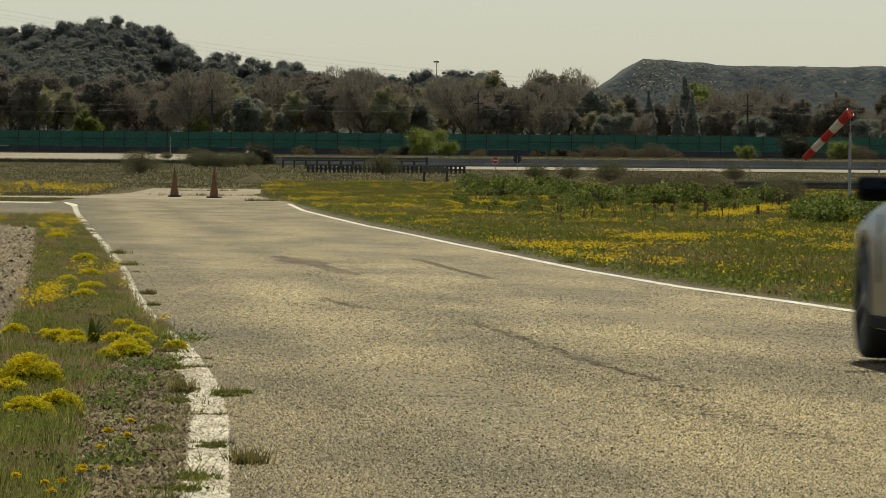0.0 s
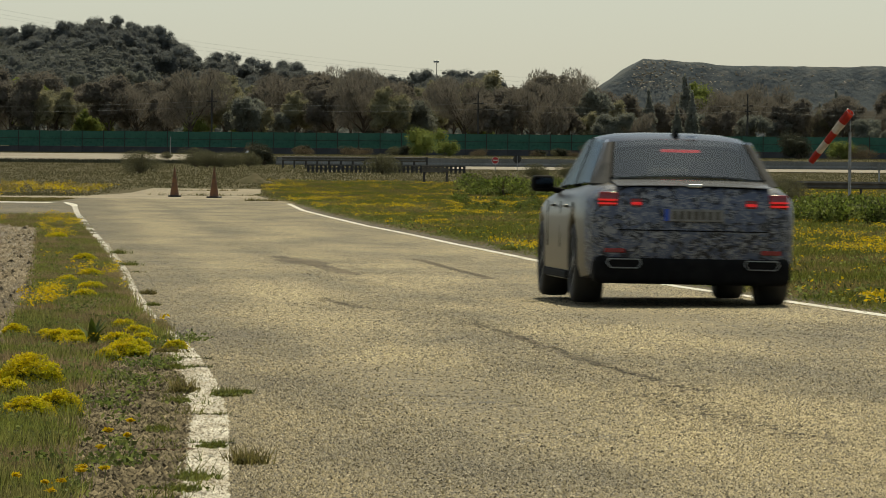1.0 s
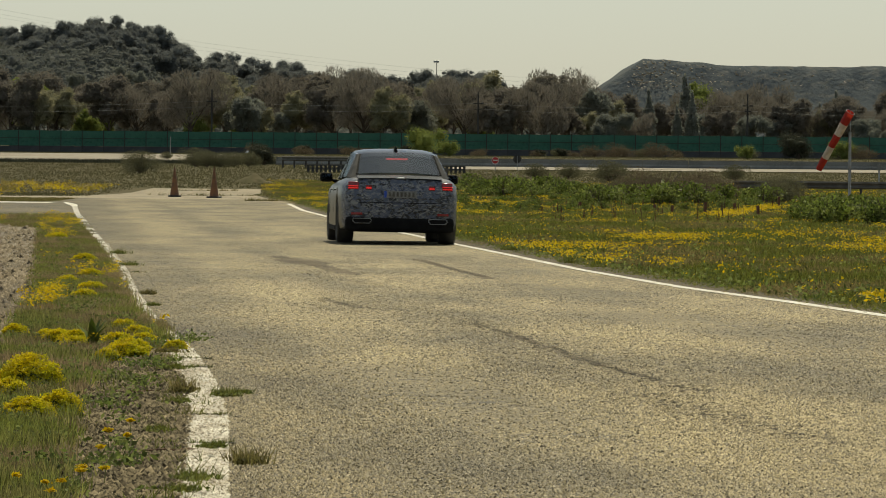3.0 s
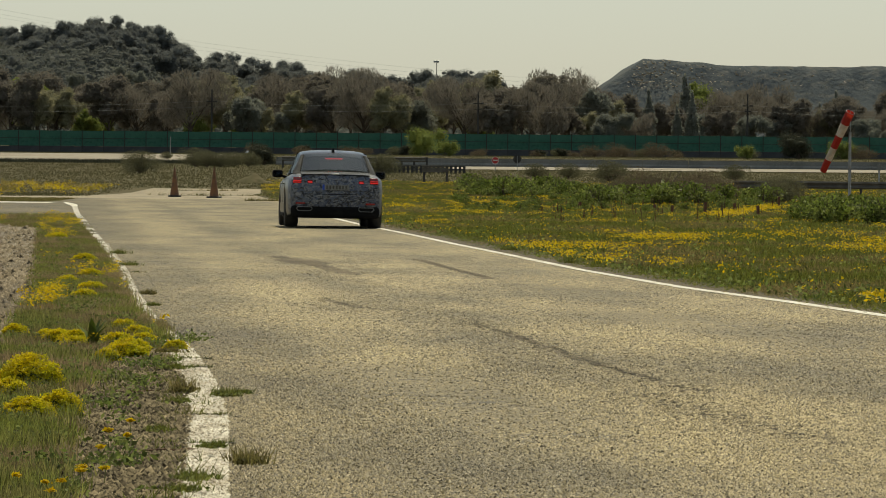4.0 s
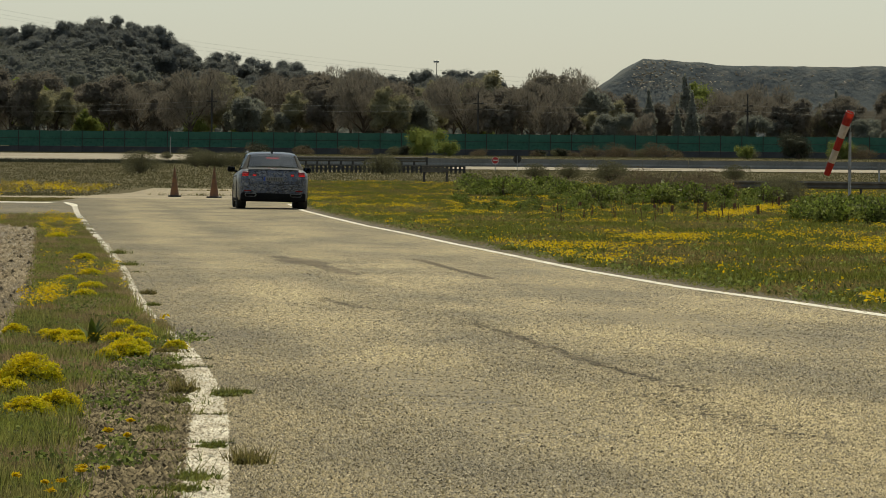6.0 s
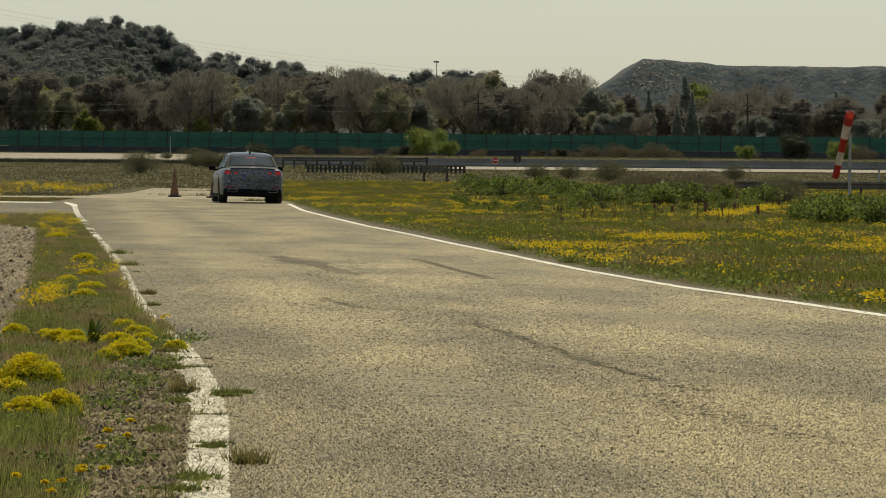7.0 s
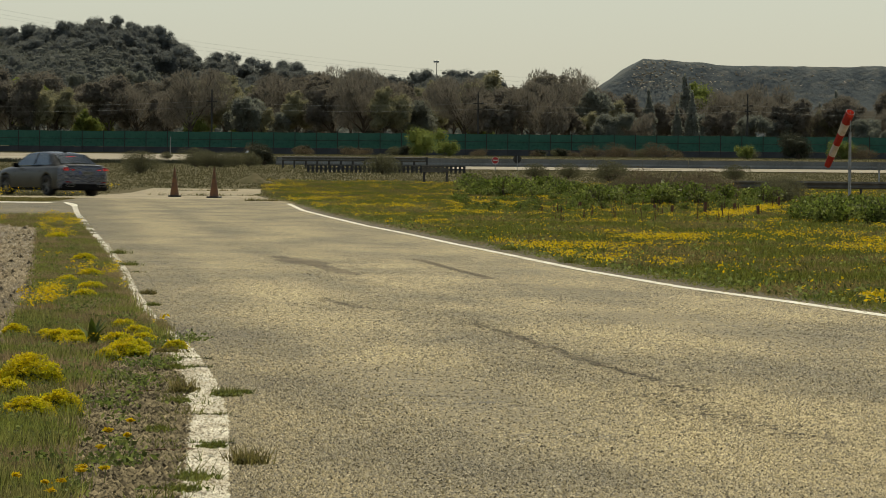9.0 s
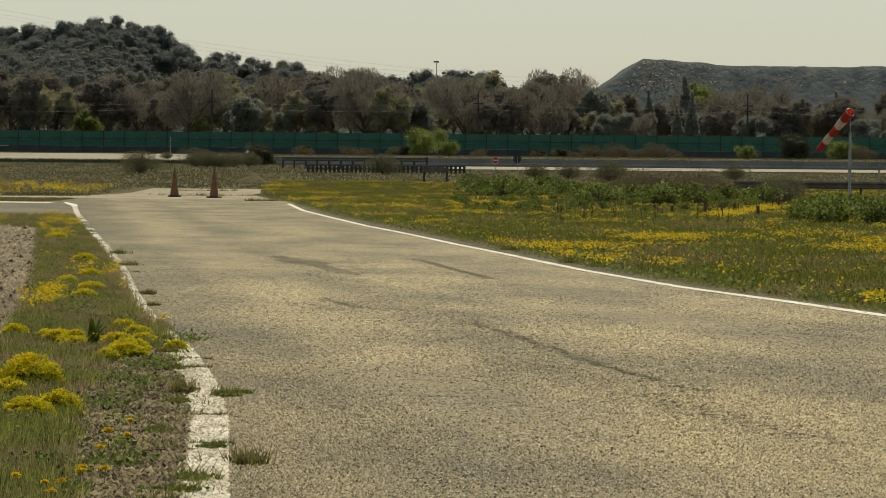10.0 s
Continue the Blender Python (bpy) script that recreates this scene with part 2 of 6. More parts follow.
WEATHERED = material("weathered_grey_brown_metal", (0.12, 0.115, 0.10), 0.8, (0.085, 0.08, 0.07), 3, spec=0.2)
CONCRETE = material("grey_concrete", (0.20, 0.20, 0.19), 0.85, (0.15, 0.15, 0.14), 0.8, (0.26, 0.25, 0.23), 12)
PALE_CONCRETE = material("sunlit_pale_concrete", (0.35, 0.315, 0.255), 0.9, (0.27, 0.235, 0.185), 0.08, (0.40, 0.365, 0.30), 1.5, spec=0.1)
ORANGE = material("faded_orange_rubber", (0.21, 0.095, 0.04), 0.75, (0.13, 0.07, 0.038), 5, bump=0.2)
BLACK_RUBBER = material("black_rubber", (0.02, 0.02, 0.02), 0.75, (0.035, 0.033, 0.03), 8)
SOCK_RED = material("red_sock_cloth", (0.42, 0.035, 0.02), 0.75, (0.33, 0.03, 0.02), 6, leaf=0.35)
SOCK_WHITE = material("off_white_sock_cloth", (0.62, 0.58, 0.50), 0.75, (0.50, 0.46, 0.38), 6, leaf=0.35)
LID = material("grey_boot_lid_foil", (0.12, 0.125, 0.135), 0.24, (0.09, 0.095, 0.105), 5, spec=0.5)
PILLAR = material("grey_pillar_foil", (0.095, 0.096, 0.098), 0.9, (0.065, 0.066, 0.07), 4, spec=0.05)
GLOSS_ROOF = material("dark_glossy_roof", (0.022, 0.027, 0.042), 0.2, (0.03, 0.035, 0.05), 3, spec=0.3)
SILVER = material("silver_beige_foil", (0.072, 0.068, 0.06), 0.34, (0.058, 0.055, 0.05), 2, metal=0.45, coat=0.1)
CAMO = camouflage_material()
GLASS = glass_material("tinted_glass", 0.08)
SIDE_GLASS = glass_material("tinted_side_glass", 0.20)
TRIM = material("black_plastic_trim", (0.007, 0.007, 0.0075), 0.8, (0.011, 0.011, 0.011), 8, spec=0.1)
CHROME = material("bright_chrome", (0.7, 0.72, 0.75), 0.15, (0.42, 0.44, 0.47), 8, metal=1.0)
ALLOY = material("dusty_alloy", (0.22, 0.22, 0.22), 0.4, (0.15, 0.145, 0.14), 8, metal=0.8)
LAMP_RED = glow_material("lit_red_lens", (0.9, 0.02, 0.025), 0.36)
FAINT_RED = glow_material("glowing_brake_lens", (0.85, 0.018, 0.022), 1.3)
DIM_RED = material("unlit_red_lens", (0.25, 0.01, 0.012), 0.2, (0.2, 0.01, 0.012), 4, coat=0.5)
PLATE = material("dirty_white_plate", (0.24, 0.24, 0.235), 0.6, (0.17, 0.17, 0.165), 12, spec=0.2)
BLUE = material("blue_plate_end", (0.02, 0.07, 0.42), 0.5)
SIGN_RED = material("red_sign_enamel", (0.5, 0.03, 0.03), 0.45, (0.42, 0.03, 0.03), 3)
SIGN_WHITE = material("white_sign_enamel", (0.78, 0.77, 0.74), 0.45, (0.66, 0.65, 0.6), 3)
SEAT = material("dark_seat_cloth", (0.03, 0.03, 0.032), 0.9, (0.045, 0.045, 0.045), 6)


# ---- mesh helpers ----
def part(name, bm, mat, parent=None, label="", smooth=None):
    """Links a bmesh as one mesh object. smooth: edges up to that many degrees are shaded round."""
    if smooth is not None:
        bm.normal_update()
        for f in bm.faces:
            f.smooth = True
        for e in bm.edges:
            if len(e.link_faces) == 2 and e.calc_face_angle(0) > radians(smooth):
                e.smooth = False
    me = bpy.data.meshes.new(name)
    bm.to_mesh(me)
    bm.free()
    me.materials.append(mat)
    ob = new(name, me)
    ob.parent = parent
    if label:
        ob["label"] = label
    return ob


def thing(name, m, label, category, group="", kind=""):
    ob = new(name)
    ob.matrix_basis = m
    ob.empty_display_size = 0.2
    return tagged(ob, label, category, group, kind)


def sag(y):
    """The shallow dip of the land halfway along the road."""
    return np.interp(y, [0, 50, 66, 90, 120, 150, 185, 215], [0, 0, -0.03, -0.05, -0.05, -0.035, -0.01, 0])


def camber(x, y):
    """How far the road's right side lies above its left edge, or below it."""
    left = np.interp(y, [9.6, 49.9, 100.5], [-0.48, -2.27, -5.28])
    side = np.clip((x - left - 0.6) / (np.interp(y, [9.6, 53.9, 92.0], [7.2, 3.6, 0.93]) - left - 0.6), 0, 1)
    return side * np.interp(y, [0, 18, 36, 46, 57, 68, 80, 95, 115], [0, 0, 0.075, 0.064, 0.032, 0.0, -0.024, -0.016, 0])


def triangles(name, verts, faces, mat, parent=None):
    """One mesh from arrays of corners and of triangles or quads."""
    me = bpy.data.meshes.new(name)
    faces = np.asarray(faces, dtype=np.int32)
    verts = np.array(verts, dtype=np.float64)
    if parent is None:
        verts[:, 2] += sag(verts[:, 1]) + camber(verts[:, 0], verts[:, 1])
    k = faces.shape[1]
    me.vertices.add(len(verts))
    me.vertices.foreach_set("co", np.asarray(verts, dtype=np.float32).ravel())
    me.loops.add(faces.size)
    me.loops.foreach_set("vertex_index", faces.ravel())
    me.polygons.add(len(faces))
    me.polygons.foreach_set("loop_start", np.arange(0, faces.size, k, dtype=np.int32))
    me.update(calc_edges=True)
    me.validate()
    me.materials.append(mat)
    ob = new(name, me)
    ob.parent = parent
    return ob


def box(bm, x0, x1, y0, y1, z0, z1, bevel=0.0):
    made = bmesh.ops.create_cube(bm, size=1, matrix=Matrix.LocRotScale(((x0 + x1) / 2, (y0 + y1) / 2, (z0 + z1) / 2), None, (x1 - x0, y1 - y0, z1 - z0)))
    if bevel:
        edges = list({e for v in made["verts"] for e in v.link_edges})
        bmesh.ops.bevel(bm, geom=edges, offset=bevel, segments=2, affect="EDGES", profile=0.5)
    return bm


def tube(bm, a, b, r0, r1, sides=8):
    """A tapered rod from a to b."""
    a, b = Vector(a), Vector(b)
    m = Matrix.Translation((a + b) / 2) @ (b - a).to_track_quat("Z", "Y").to_matrix().to_4x4()
    bmesh.ops.create_cone(bm, cap_ends=True, segments=sides, radius1=r0, radius2=r1, depth=(b - a).length, matrix=m)
    return bm


def loft(rings, closed=True, caps=True):
    bm = bmesh.new()
    rows = [[bm.verts.new(p) for p in ring] for ring in rings]
    n = len(rows[0])
    for a, b in zip(rows, rows[1:]):
        for i in range(n if closed else n - 1):
            bm.faces.new((a[i], a[(i + 1) % n], b[(i + 1) % n], b[i]))
    if caps:
        bm.faces.new(rows[0][::-1])
        bm.faces.new(rows[-1])
    bmesh.ops.recalc_face_normals(bm, faces=bm.faces[:])
    return bm


# ---- lie of the land ----
def ground_z(x, y):
    return np.interp(y, [0, 240, 440, 520, 620, 720, 1000, 6000], [0, 0, 1.13, 1.76, 1.95, 2.65, 4.4, 5.4])


def line_left(y):
    return np.interp(y, [9.6, 23.9, 31.4, 37.0, 42.5, 49.9, 61.9, 76.7, 100.5, 131.7, 151.9, 175.5], [-0.48, -0.88, -1.13, -1.39, -1.72, -2.27, -2.99, -3.83, -5.28, -7.24, -8.55, -9.96])


def line_right(y):
    return np.interp(y, [9.6, 52.2, 58.5, 67.9, 82.8, 93.0, 104.6, 121.3, 130.7, 150.8, 169.0, 191.8], [7.1, 3.56, 3.15, 2.45, 1.55, 0.94, 0.15, -0.88, -1.52, -2.67, -3.67, -4.57])


def edge_right(y):
    return np.interp(y, [9.6, 54.9, 72.4, 99.6, 130.0, 157.2, 199.5, 243.1, 298.4], [7.4, 3.76, 2.62, 0.99, -0.94, -2.52, -4.59, -6.62, -8.18])


def strip(name, ys, lo, hi, lift, mat, columns=6):
    """A sheet along the road between two edges, lying lift above the ground."""
    v, f = [], []
    for y in ys:
        for k in range(columns + 1):
            x = lo(y) + (hi(y) - lo(y)) * k / columns
            v.append((x, y, float(ground_z(x, y)) + lift))
    for i in range(len(ys) - 1):
        for k in range(columns):
            a = i * (columns + 1) + k
            f.append((a, a + 1, a + columns + 2, a + columns + 1))
    return triangles(name, v, f, mat)


def build_ground():
    ys = [-60, 0, 50, 66, 78, 90, 105, 120, 135, 150, 168, 185, 200, 215, 235, 300, 370, 440, 480, 520, 620, 720, 1000, 1600, 2600, 4600]
    g = strip("ground", ys, lambda y: -700.0, lambda y: 700.0, -0.03, FIELD, 8)
    tagged(g, "dry spring field of soil and sparse grass", "ground", kind="structure")
    v = strip("verge", np.arange(14, 152, 3.0), lambda y: line_left(y) - 6.0, lambda y: line_left(y) - 0.1, -0.004, VERGE_SOIL)
    tagged(v, "stony dry soil verge beside the road", "verge", kind="structure")
    m = strip("meadow_soil", np.arange(30, 300, 5.0), lambda y: edge_right(y) - 0.1, lambda y: edge_right(y) + 40, -0.006, SOIL)
    tagged(m, "brown soil under a flowering spring meadow", "meadow", kind="structure")
    m = strip("road_shoulder", np.arange(30, 200, 3.0), lambda y: min(float(line_right(y)) + 0.10, float(edge_right(y)) - 0.05), lambda y: float(edge_right(y)) + 0.14 + 0.12 * noise.noise((y * 0.3, 0, 0)), 0.0035, DARK_EDGE, 2)
    tagged(m, "dark crumbling asphalt edge beside the meadow", "shoulder", kind="structure")
    r = strip("road", [-20, 0, *np.arange(10, 150, 2.0)], lambda y: line_left(y) - 0.16 + 0.08 * noise.noise((y * 1.1, 4.0, 0)), edge_right, 0.0, ASPHALT, 14)
    tagged(r, "worn pale grey asphalt road with fine cracks", "road", kind="structure")
    j = strip("road_junction", np.arange(148, 193.1, 2.0), lambda y: -34.0, lambda y: float(edge_right(y)), 0.002, ASPHALT, 12)
    tagged(j, "worn asphalt where a side road joins", "road", kind="structure")
    j = strip("road_bend", np.arange(192, 213.1, 1.0), lambda y: -11.5 - 0.02 * (y - 192), lambda y: float(edge_right(y)), 0.003, ASPHALT)
    tagged(j, "worn asphalt road before the bend", "road", kind="structure")
    j = strip("cross_road", np.arange(210, 244.1, 1.0), lambda y: float(np.interp(y, [219, 221, 224, 244], [-60.0, -14.5, -12.6, -11.8])), lambda y: float(edge_right(y)) - 0.5, 0.006, PALE_ASPHALT, 12)
    tagged(j, "asphalt of the crossing road, paled for its sheen", "road", kind="structure")
    j = strip("old_apron", np.arange(243, 263, 3.0), lambda y: -11.7, lambda y: float(edge_right(y)) - 0.2, 0.012, PALE_ASPHALT)
    tagged(j, "cracked old asphalt apron behind the cones", "pavement", kind="structure")
    p = strip("gravel_pad", np.arange(40, 131, 3.0), lambda y: -20.0, lambda y: float(np.interp(y, [40, 61, 121, 131], [-2.75, -3.85, -7.5, -8.3])), 0.004, GRAVEL)
    tagged(p, "strip of loose gravel over old asphalt", "gravel", kind="structure")
    s = strip("runway", np.arange(440, 521, 8.0), lambda y: -90.0, lambda y: -16.0, 0.02, PALE_CONCRETE)
    tagged(s, "sunlit pale concrete runway in the distance", "runway", kind="structure")
    s = strip("service_track", np.arange(392, 421, 4.0), lambda y: 0.5, lambda y: 60.0, 0.02, PALE_CONCRETE)
    tagged(s, "sunlit pale track in front of a low wall", "track", kind="structure")


def build_lines():
    v, f = [], []
    y = 18.0
    before = False
    while y < 173:
        step = 0.10 if y < 60 else 0.3
        worn = noise.noise((y * 0.55, 3.3, 0)) + 0.6 * noise.noise((y * 2.3, 7.1, 0))
        if worn < (0.95 if y < 40 else 0.40 if y < 60 else 0.06 if y < 105 else 0.12 if y < 142 else 0.7):
            c = float(line_left(y))
            left = c - 0.068 + 0.05 * noise.noise((y * 1.9, 1.0, 0)) + 0.014 * noise.noise((y * 7.0, 2.0, 0))
            right = c + 0.068 + 0.045 * noise.noise((y * 1.7, 5.0, 0)) + 0.014 * noise.noise((y * 8.0, 6.0, 0))
            v += [(left, y, 0.0032), (right, y, 0.0032)]
            if before:
                k = len(v)
                f.append((k - 4, k - 3, k - 1, k - 2))
            before = True
        else:
            before = False
        y += step
    tagged(triangles("left_edge_line", v, f, WORN_PAINT), "worn broken white edge line with weeds through it", "road line", kind="structure")
    s = strip("right_edge_line", np.arange(30, 192.1, 1.5), lambda y: float(line_right(y)) - 0.07, lambda y: float(line_right(y)) + 0.07, 0.006, PAINT, 2)
    tagged(s, "continuous white painted edge line", "road line", kind="structure")
    s = strip("side_edge_line", np.arange(186.8, 191.6, 0.8), lambda y: -30.0, lambda y: -11.35, 0.01, PAINT, 4)
    tagged(s, "white edge line at the side road", "road line", kind="structure")
    s = strip("corner_mark", np.arange(173.5, 190.1, 0.5), lambda y: float(np.interp(y, [174, 177.5, 181.5, 186, 190], [-9.95, -10.17, -10.5, -10.83, -11.13])), lambda y: float(np.interp(y, [174, 177.5, 181.5, 186, 190], [-9.8, -9.98, -10.24, -10.62, -11.02])), 0.011, PAINT, 2)
    tagged(s, "thick white paint mark at the road corner", "road line", kind="structure")
    for lo, hi, y0, y1 in ((-0.28, 0.28, 82.5, 86.5), (-0.12, 0.12, 74.0, 90.0)):
        c = lambda y: np.interp(y, [74, 83, 90], [-1.0, -1.7, -2.4])
        s = strip("asphalt_patch", np.arange(y0, y1, 0.8), lambda y: float(c(y)) + lo + 0.03 * math.sin(y * 3), lambda y: float(c(y)) + hi + 0.04 * math.sin(y * 5), 0.0024 + (hi > 0.2) * 0.0015, PATCH, 2)
        tagged(s, "dark repair patch in the worn asphalt", "patch", kind="structure")
    c = lambda y: np.interp(y, [73, 88], [0.5, -0.36])
    s = strip("asphalt_patch", np.arange(72, 88, 0.8), lambda y: float(c(y)) - 0.07 + 0.03 * math.sin(y * 3), lambda y: float(c(y)) + 0.07 + 0.03 * math.sin(y * 4), 0.0024, PATCH, 2)
    tagged(s, "dark sealed seam in the worn asphalt", "patch", kind="structure")


def build_seams():
    """Dark worn seams that wander over the road, and weedy cracks across the apron."""
    for ys, xs, wide in [([34.7, 39.4, 46.5], [1.37, 0.94, 0.47], 0.065), ([28.5, 29.3, 30.1], [1.79, 1.67, 1.53], 0.13), ([54.2, 54.7, 55.4, 59.2], [-0.11, -0.45, -0.69, -1.08], 0.06)] :
        c = lambda y: float(np.interp(y, ys, xs)) + 0.05 * noise.noise((y * 1.3, wide * 90, 0))
        w = lambda y: wide * (0.55 + 0.6 * abs(noise.noise((y * 2.1, wide * 50, 4)))) * min(1, (y - ys[0] + 0.15) * 1.5, (ys[-1] + 0.15 - y) * 1.5)
        s = strip("asphalt_seam", np.arange(ys[0], ys[-1], 0.12), lambda y: c(y) - w(y), lambda y: c(y) + w(y), 0.0022, PATCH, 2)
        tagged(s, "dark worn seam in the asphalt", "seam", kind="structure")
    rng = np.random.default_rng(44)
    v, f, k = [], [], 0
    lines = (([34.7, 39.4, 46.5, 52], [1.37, 0.94, 0.47, 0.05], 0.06, 480), ([28.5, 31.5, 34.5], [1.75, 1.35, 1.1], 0.12, 170), ([54.2, 55.4, 60], [-0.2, -0.7, -1.15], 0.08, 160), ([74, 83, 90], [-1.0, -1.7, -2.4], 0.16, 360), ([73, 88], [0.5, -0.36], 0.06, 200))
    for ys, xs, wide, n in lines:
        y = rng.uniform(ys[0], ys[-1], n)
        x = np.interp(y, ys, xs) + rng.normal(0, wide, n) * (0.3 + rng.random(n))
        for px, py, r in zip(x, y, rng.uniform(0.006, 0.02, n)):
            a = rng.uniform(0, 6.283, 4) * 0.25 + np.arange(4) * 1.571
            v += [(px + r * math.cos(t) * 1.4, py + r * math.sin(t) * 3.0, 0.0062) for t in a]
            f.append((k, k + 1, k + 2, k + 3))
            k += 4
    tagged(triangles("ravelled_pits", v, f, PIT), "small dark pits along the road's worn seams", "pits", kind="stuff")
    for y, left, right in ((28.4, 0.34, 0.14), (31.6, 0.16, 0.1), (38.9, 0.18, 0.12), (40.6, 0.3, 0.16), (45.2, 0.25, 0.2), (49.5, 0.2, 0.15), (62.0, 0.2, 0.25), (74.0, 0.2, 0.3)):
        c = float(line_left(y))
        wide = 0.07 + 0.0016 * y
        s = strip("joint_crack", [y + wide * q for q in (0, 0.34, 0.67, 1)], lambda v: c - left + 0.08 * noise.noise((v * 9, left, 0)), lambda v: c + right + 0.08 * noise.noise((v * 9, right, 2)), 0.0075, PIT, 14)
        tagged(s, "dark open joint across the white edge line", "crack", kind="structure")
        rng = np.random.default_rng(int(y * 10))
        n = 26
        v, f = tufts(rng, np.c_[rng.uniform(c - left, c + right, n), rng.uniform(y, y + wide, n), np.zeros(n)], 5, 0.028, 0.006, 0.012, 0.6)
        tagged(triangles("joint_weeds", v, f, GRASS), "small weeds growing in an asphalt joint", "weeds", kind="stuff")
    for lo, hi, y0, y1 in ((-10.6, -5.9, 231.4, 232.3), (-6.3, -4.9, 204.0, 204.8), (-10.6, -8.0, 252.0, 253.0)):
        s = strip("pavement_crack", np.arange(y0, y1, 0.2), lambda y: lo + 0.3 * noise.noise((y * 9, lo, 0)), lambda y: hi + 0.3 * noise.noise((y * 9, hi, 0)), 0.018, PATCH, 12)
        tagged(s, "dark open crack across old pavement", "crack", kind="structure")
        rng = np.random.default_rng(int(y0))
        n = 60
        x, y = rng.uniform(lo, hi, n), rng.uniform(y0, y1, n)
        v, f = tufts(rng, np.c_[x, y, ground_z(x, y)], 5, 0.11, 0.02, 0.05)
        tagged(triangles("crack_weeds", v, f, GRASS_DRY), "small dry weeds growing in a crack", "weeds", kind="stuff")


# ---- vegetation ----
def tufts(rng, roots, per, height, width, spread, lean=0.35):
    """Grass blades as slim triangles: per blades round each root."""
    n = len(roots) * per
    base = np.repeat(roots, per, axis=0) + np.c_[rng.normal(0, spread, (n, 2)), np.zeros(n)]
    h = height * rng.uniform(0.45, 1.15, n)
    a = rng.uniform(0, 2 * np.pi, n)
    w = width * rng.uniform(0.6, 1.3, n)
    off = np.c_[np.cos(a) * w, np.sin(a) * w, np.zeros(n)] / 2
    tip = base + np.c_[rng.normal(0, lean, n) * h, rng.normal(0, lean, n) * h, h]
    v = np.empty((n, 3, 3))
    v[:, 0], v[:, 1], v[:, 2] = base - off, base + off, tip
    return v.reshape(-1, 3), np.arange(n * 3).reshape(-1, 3)


def flakes(rng, points, size, flat=0.0):
    """A small leaf or petal, turned at random, at every point. flat: how far it lies level."""
    n = len(points)
    a = rng.normal(0, 1, (n, 3))
    a[:, 2] *= 1 - flat
    a /= np.linalg.norm(a, axis=1)[:, None] + 1e-9
    b = np.cross(a, rng.normal(0, 1, (n, 3)))
    b[:, 2] *= 1 - flat
    b /= np.linalg.norm(b, axis=1)[:, None] + 1e-9
    s = (size * rng.uniform(0.6, 1.4, n))[:, None]
    v = np.empty((n, 4, 3))
    v[:, 0], v[:, 1], v[:, 2], v[:, 3] = points - a * s, points + b * s * 0.55, points + a * s, points - b * s * 0.55
    return v.reshape(-1, 3), np.arange(n * 4).reshape(-1, 4)


def patchy(x, y, scale, seed):
    return np.array([noise.noise((a / scale, b / scale, seed)) for a, b in zip(x, y)])


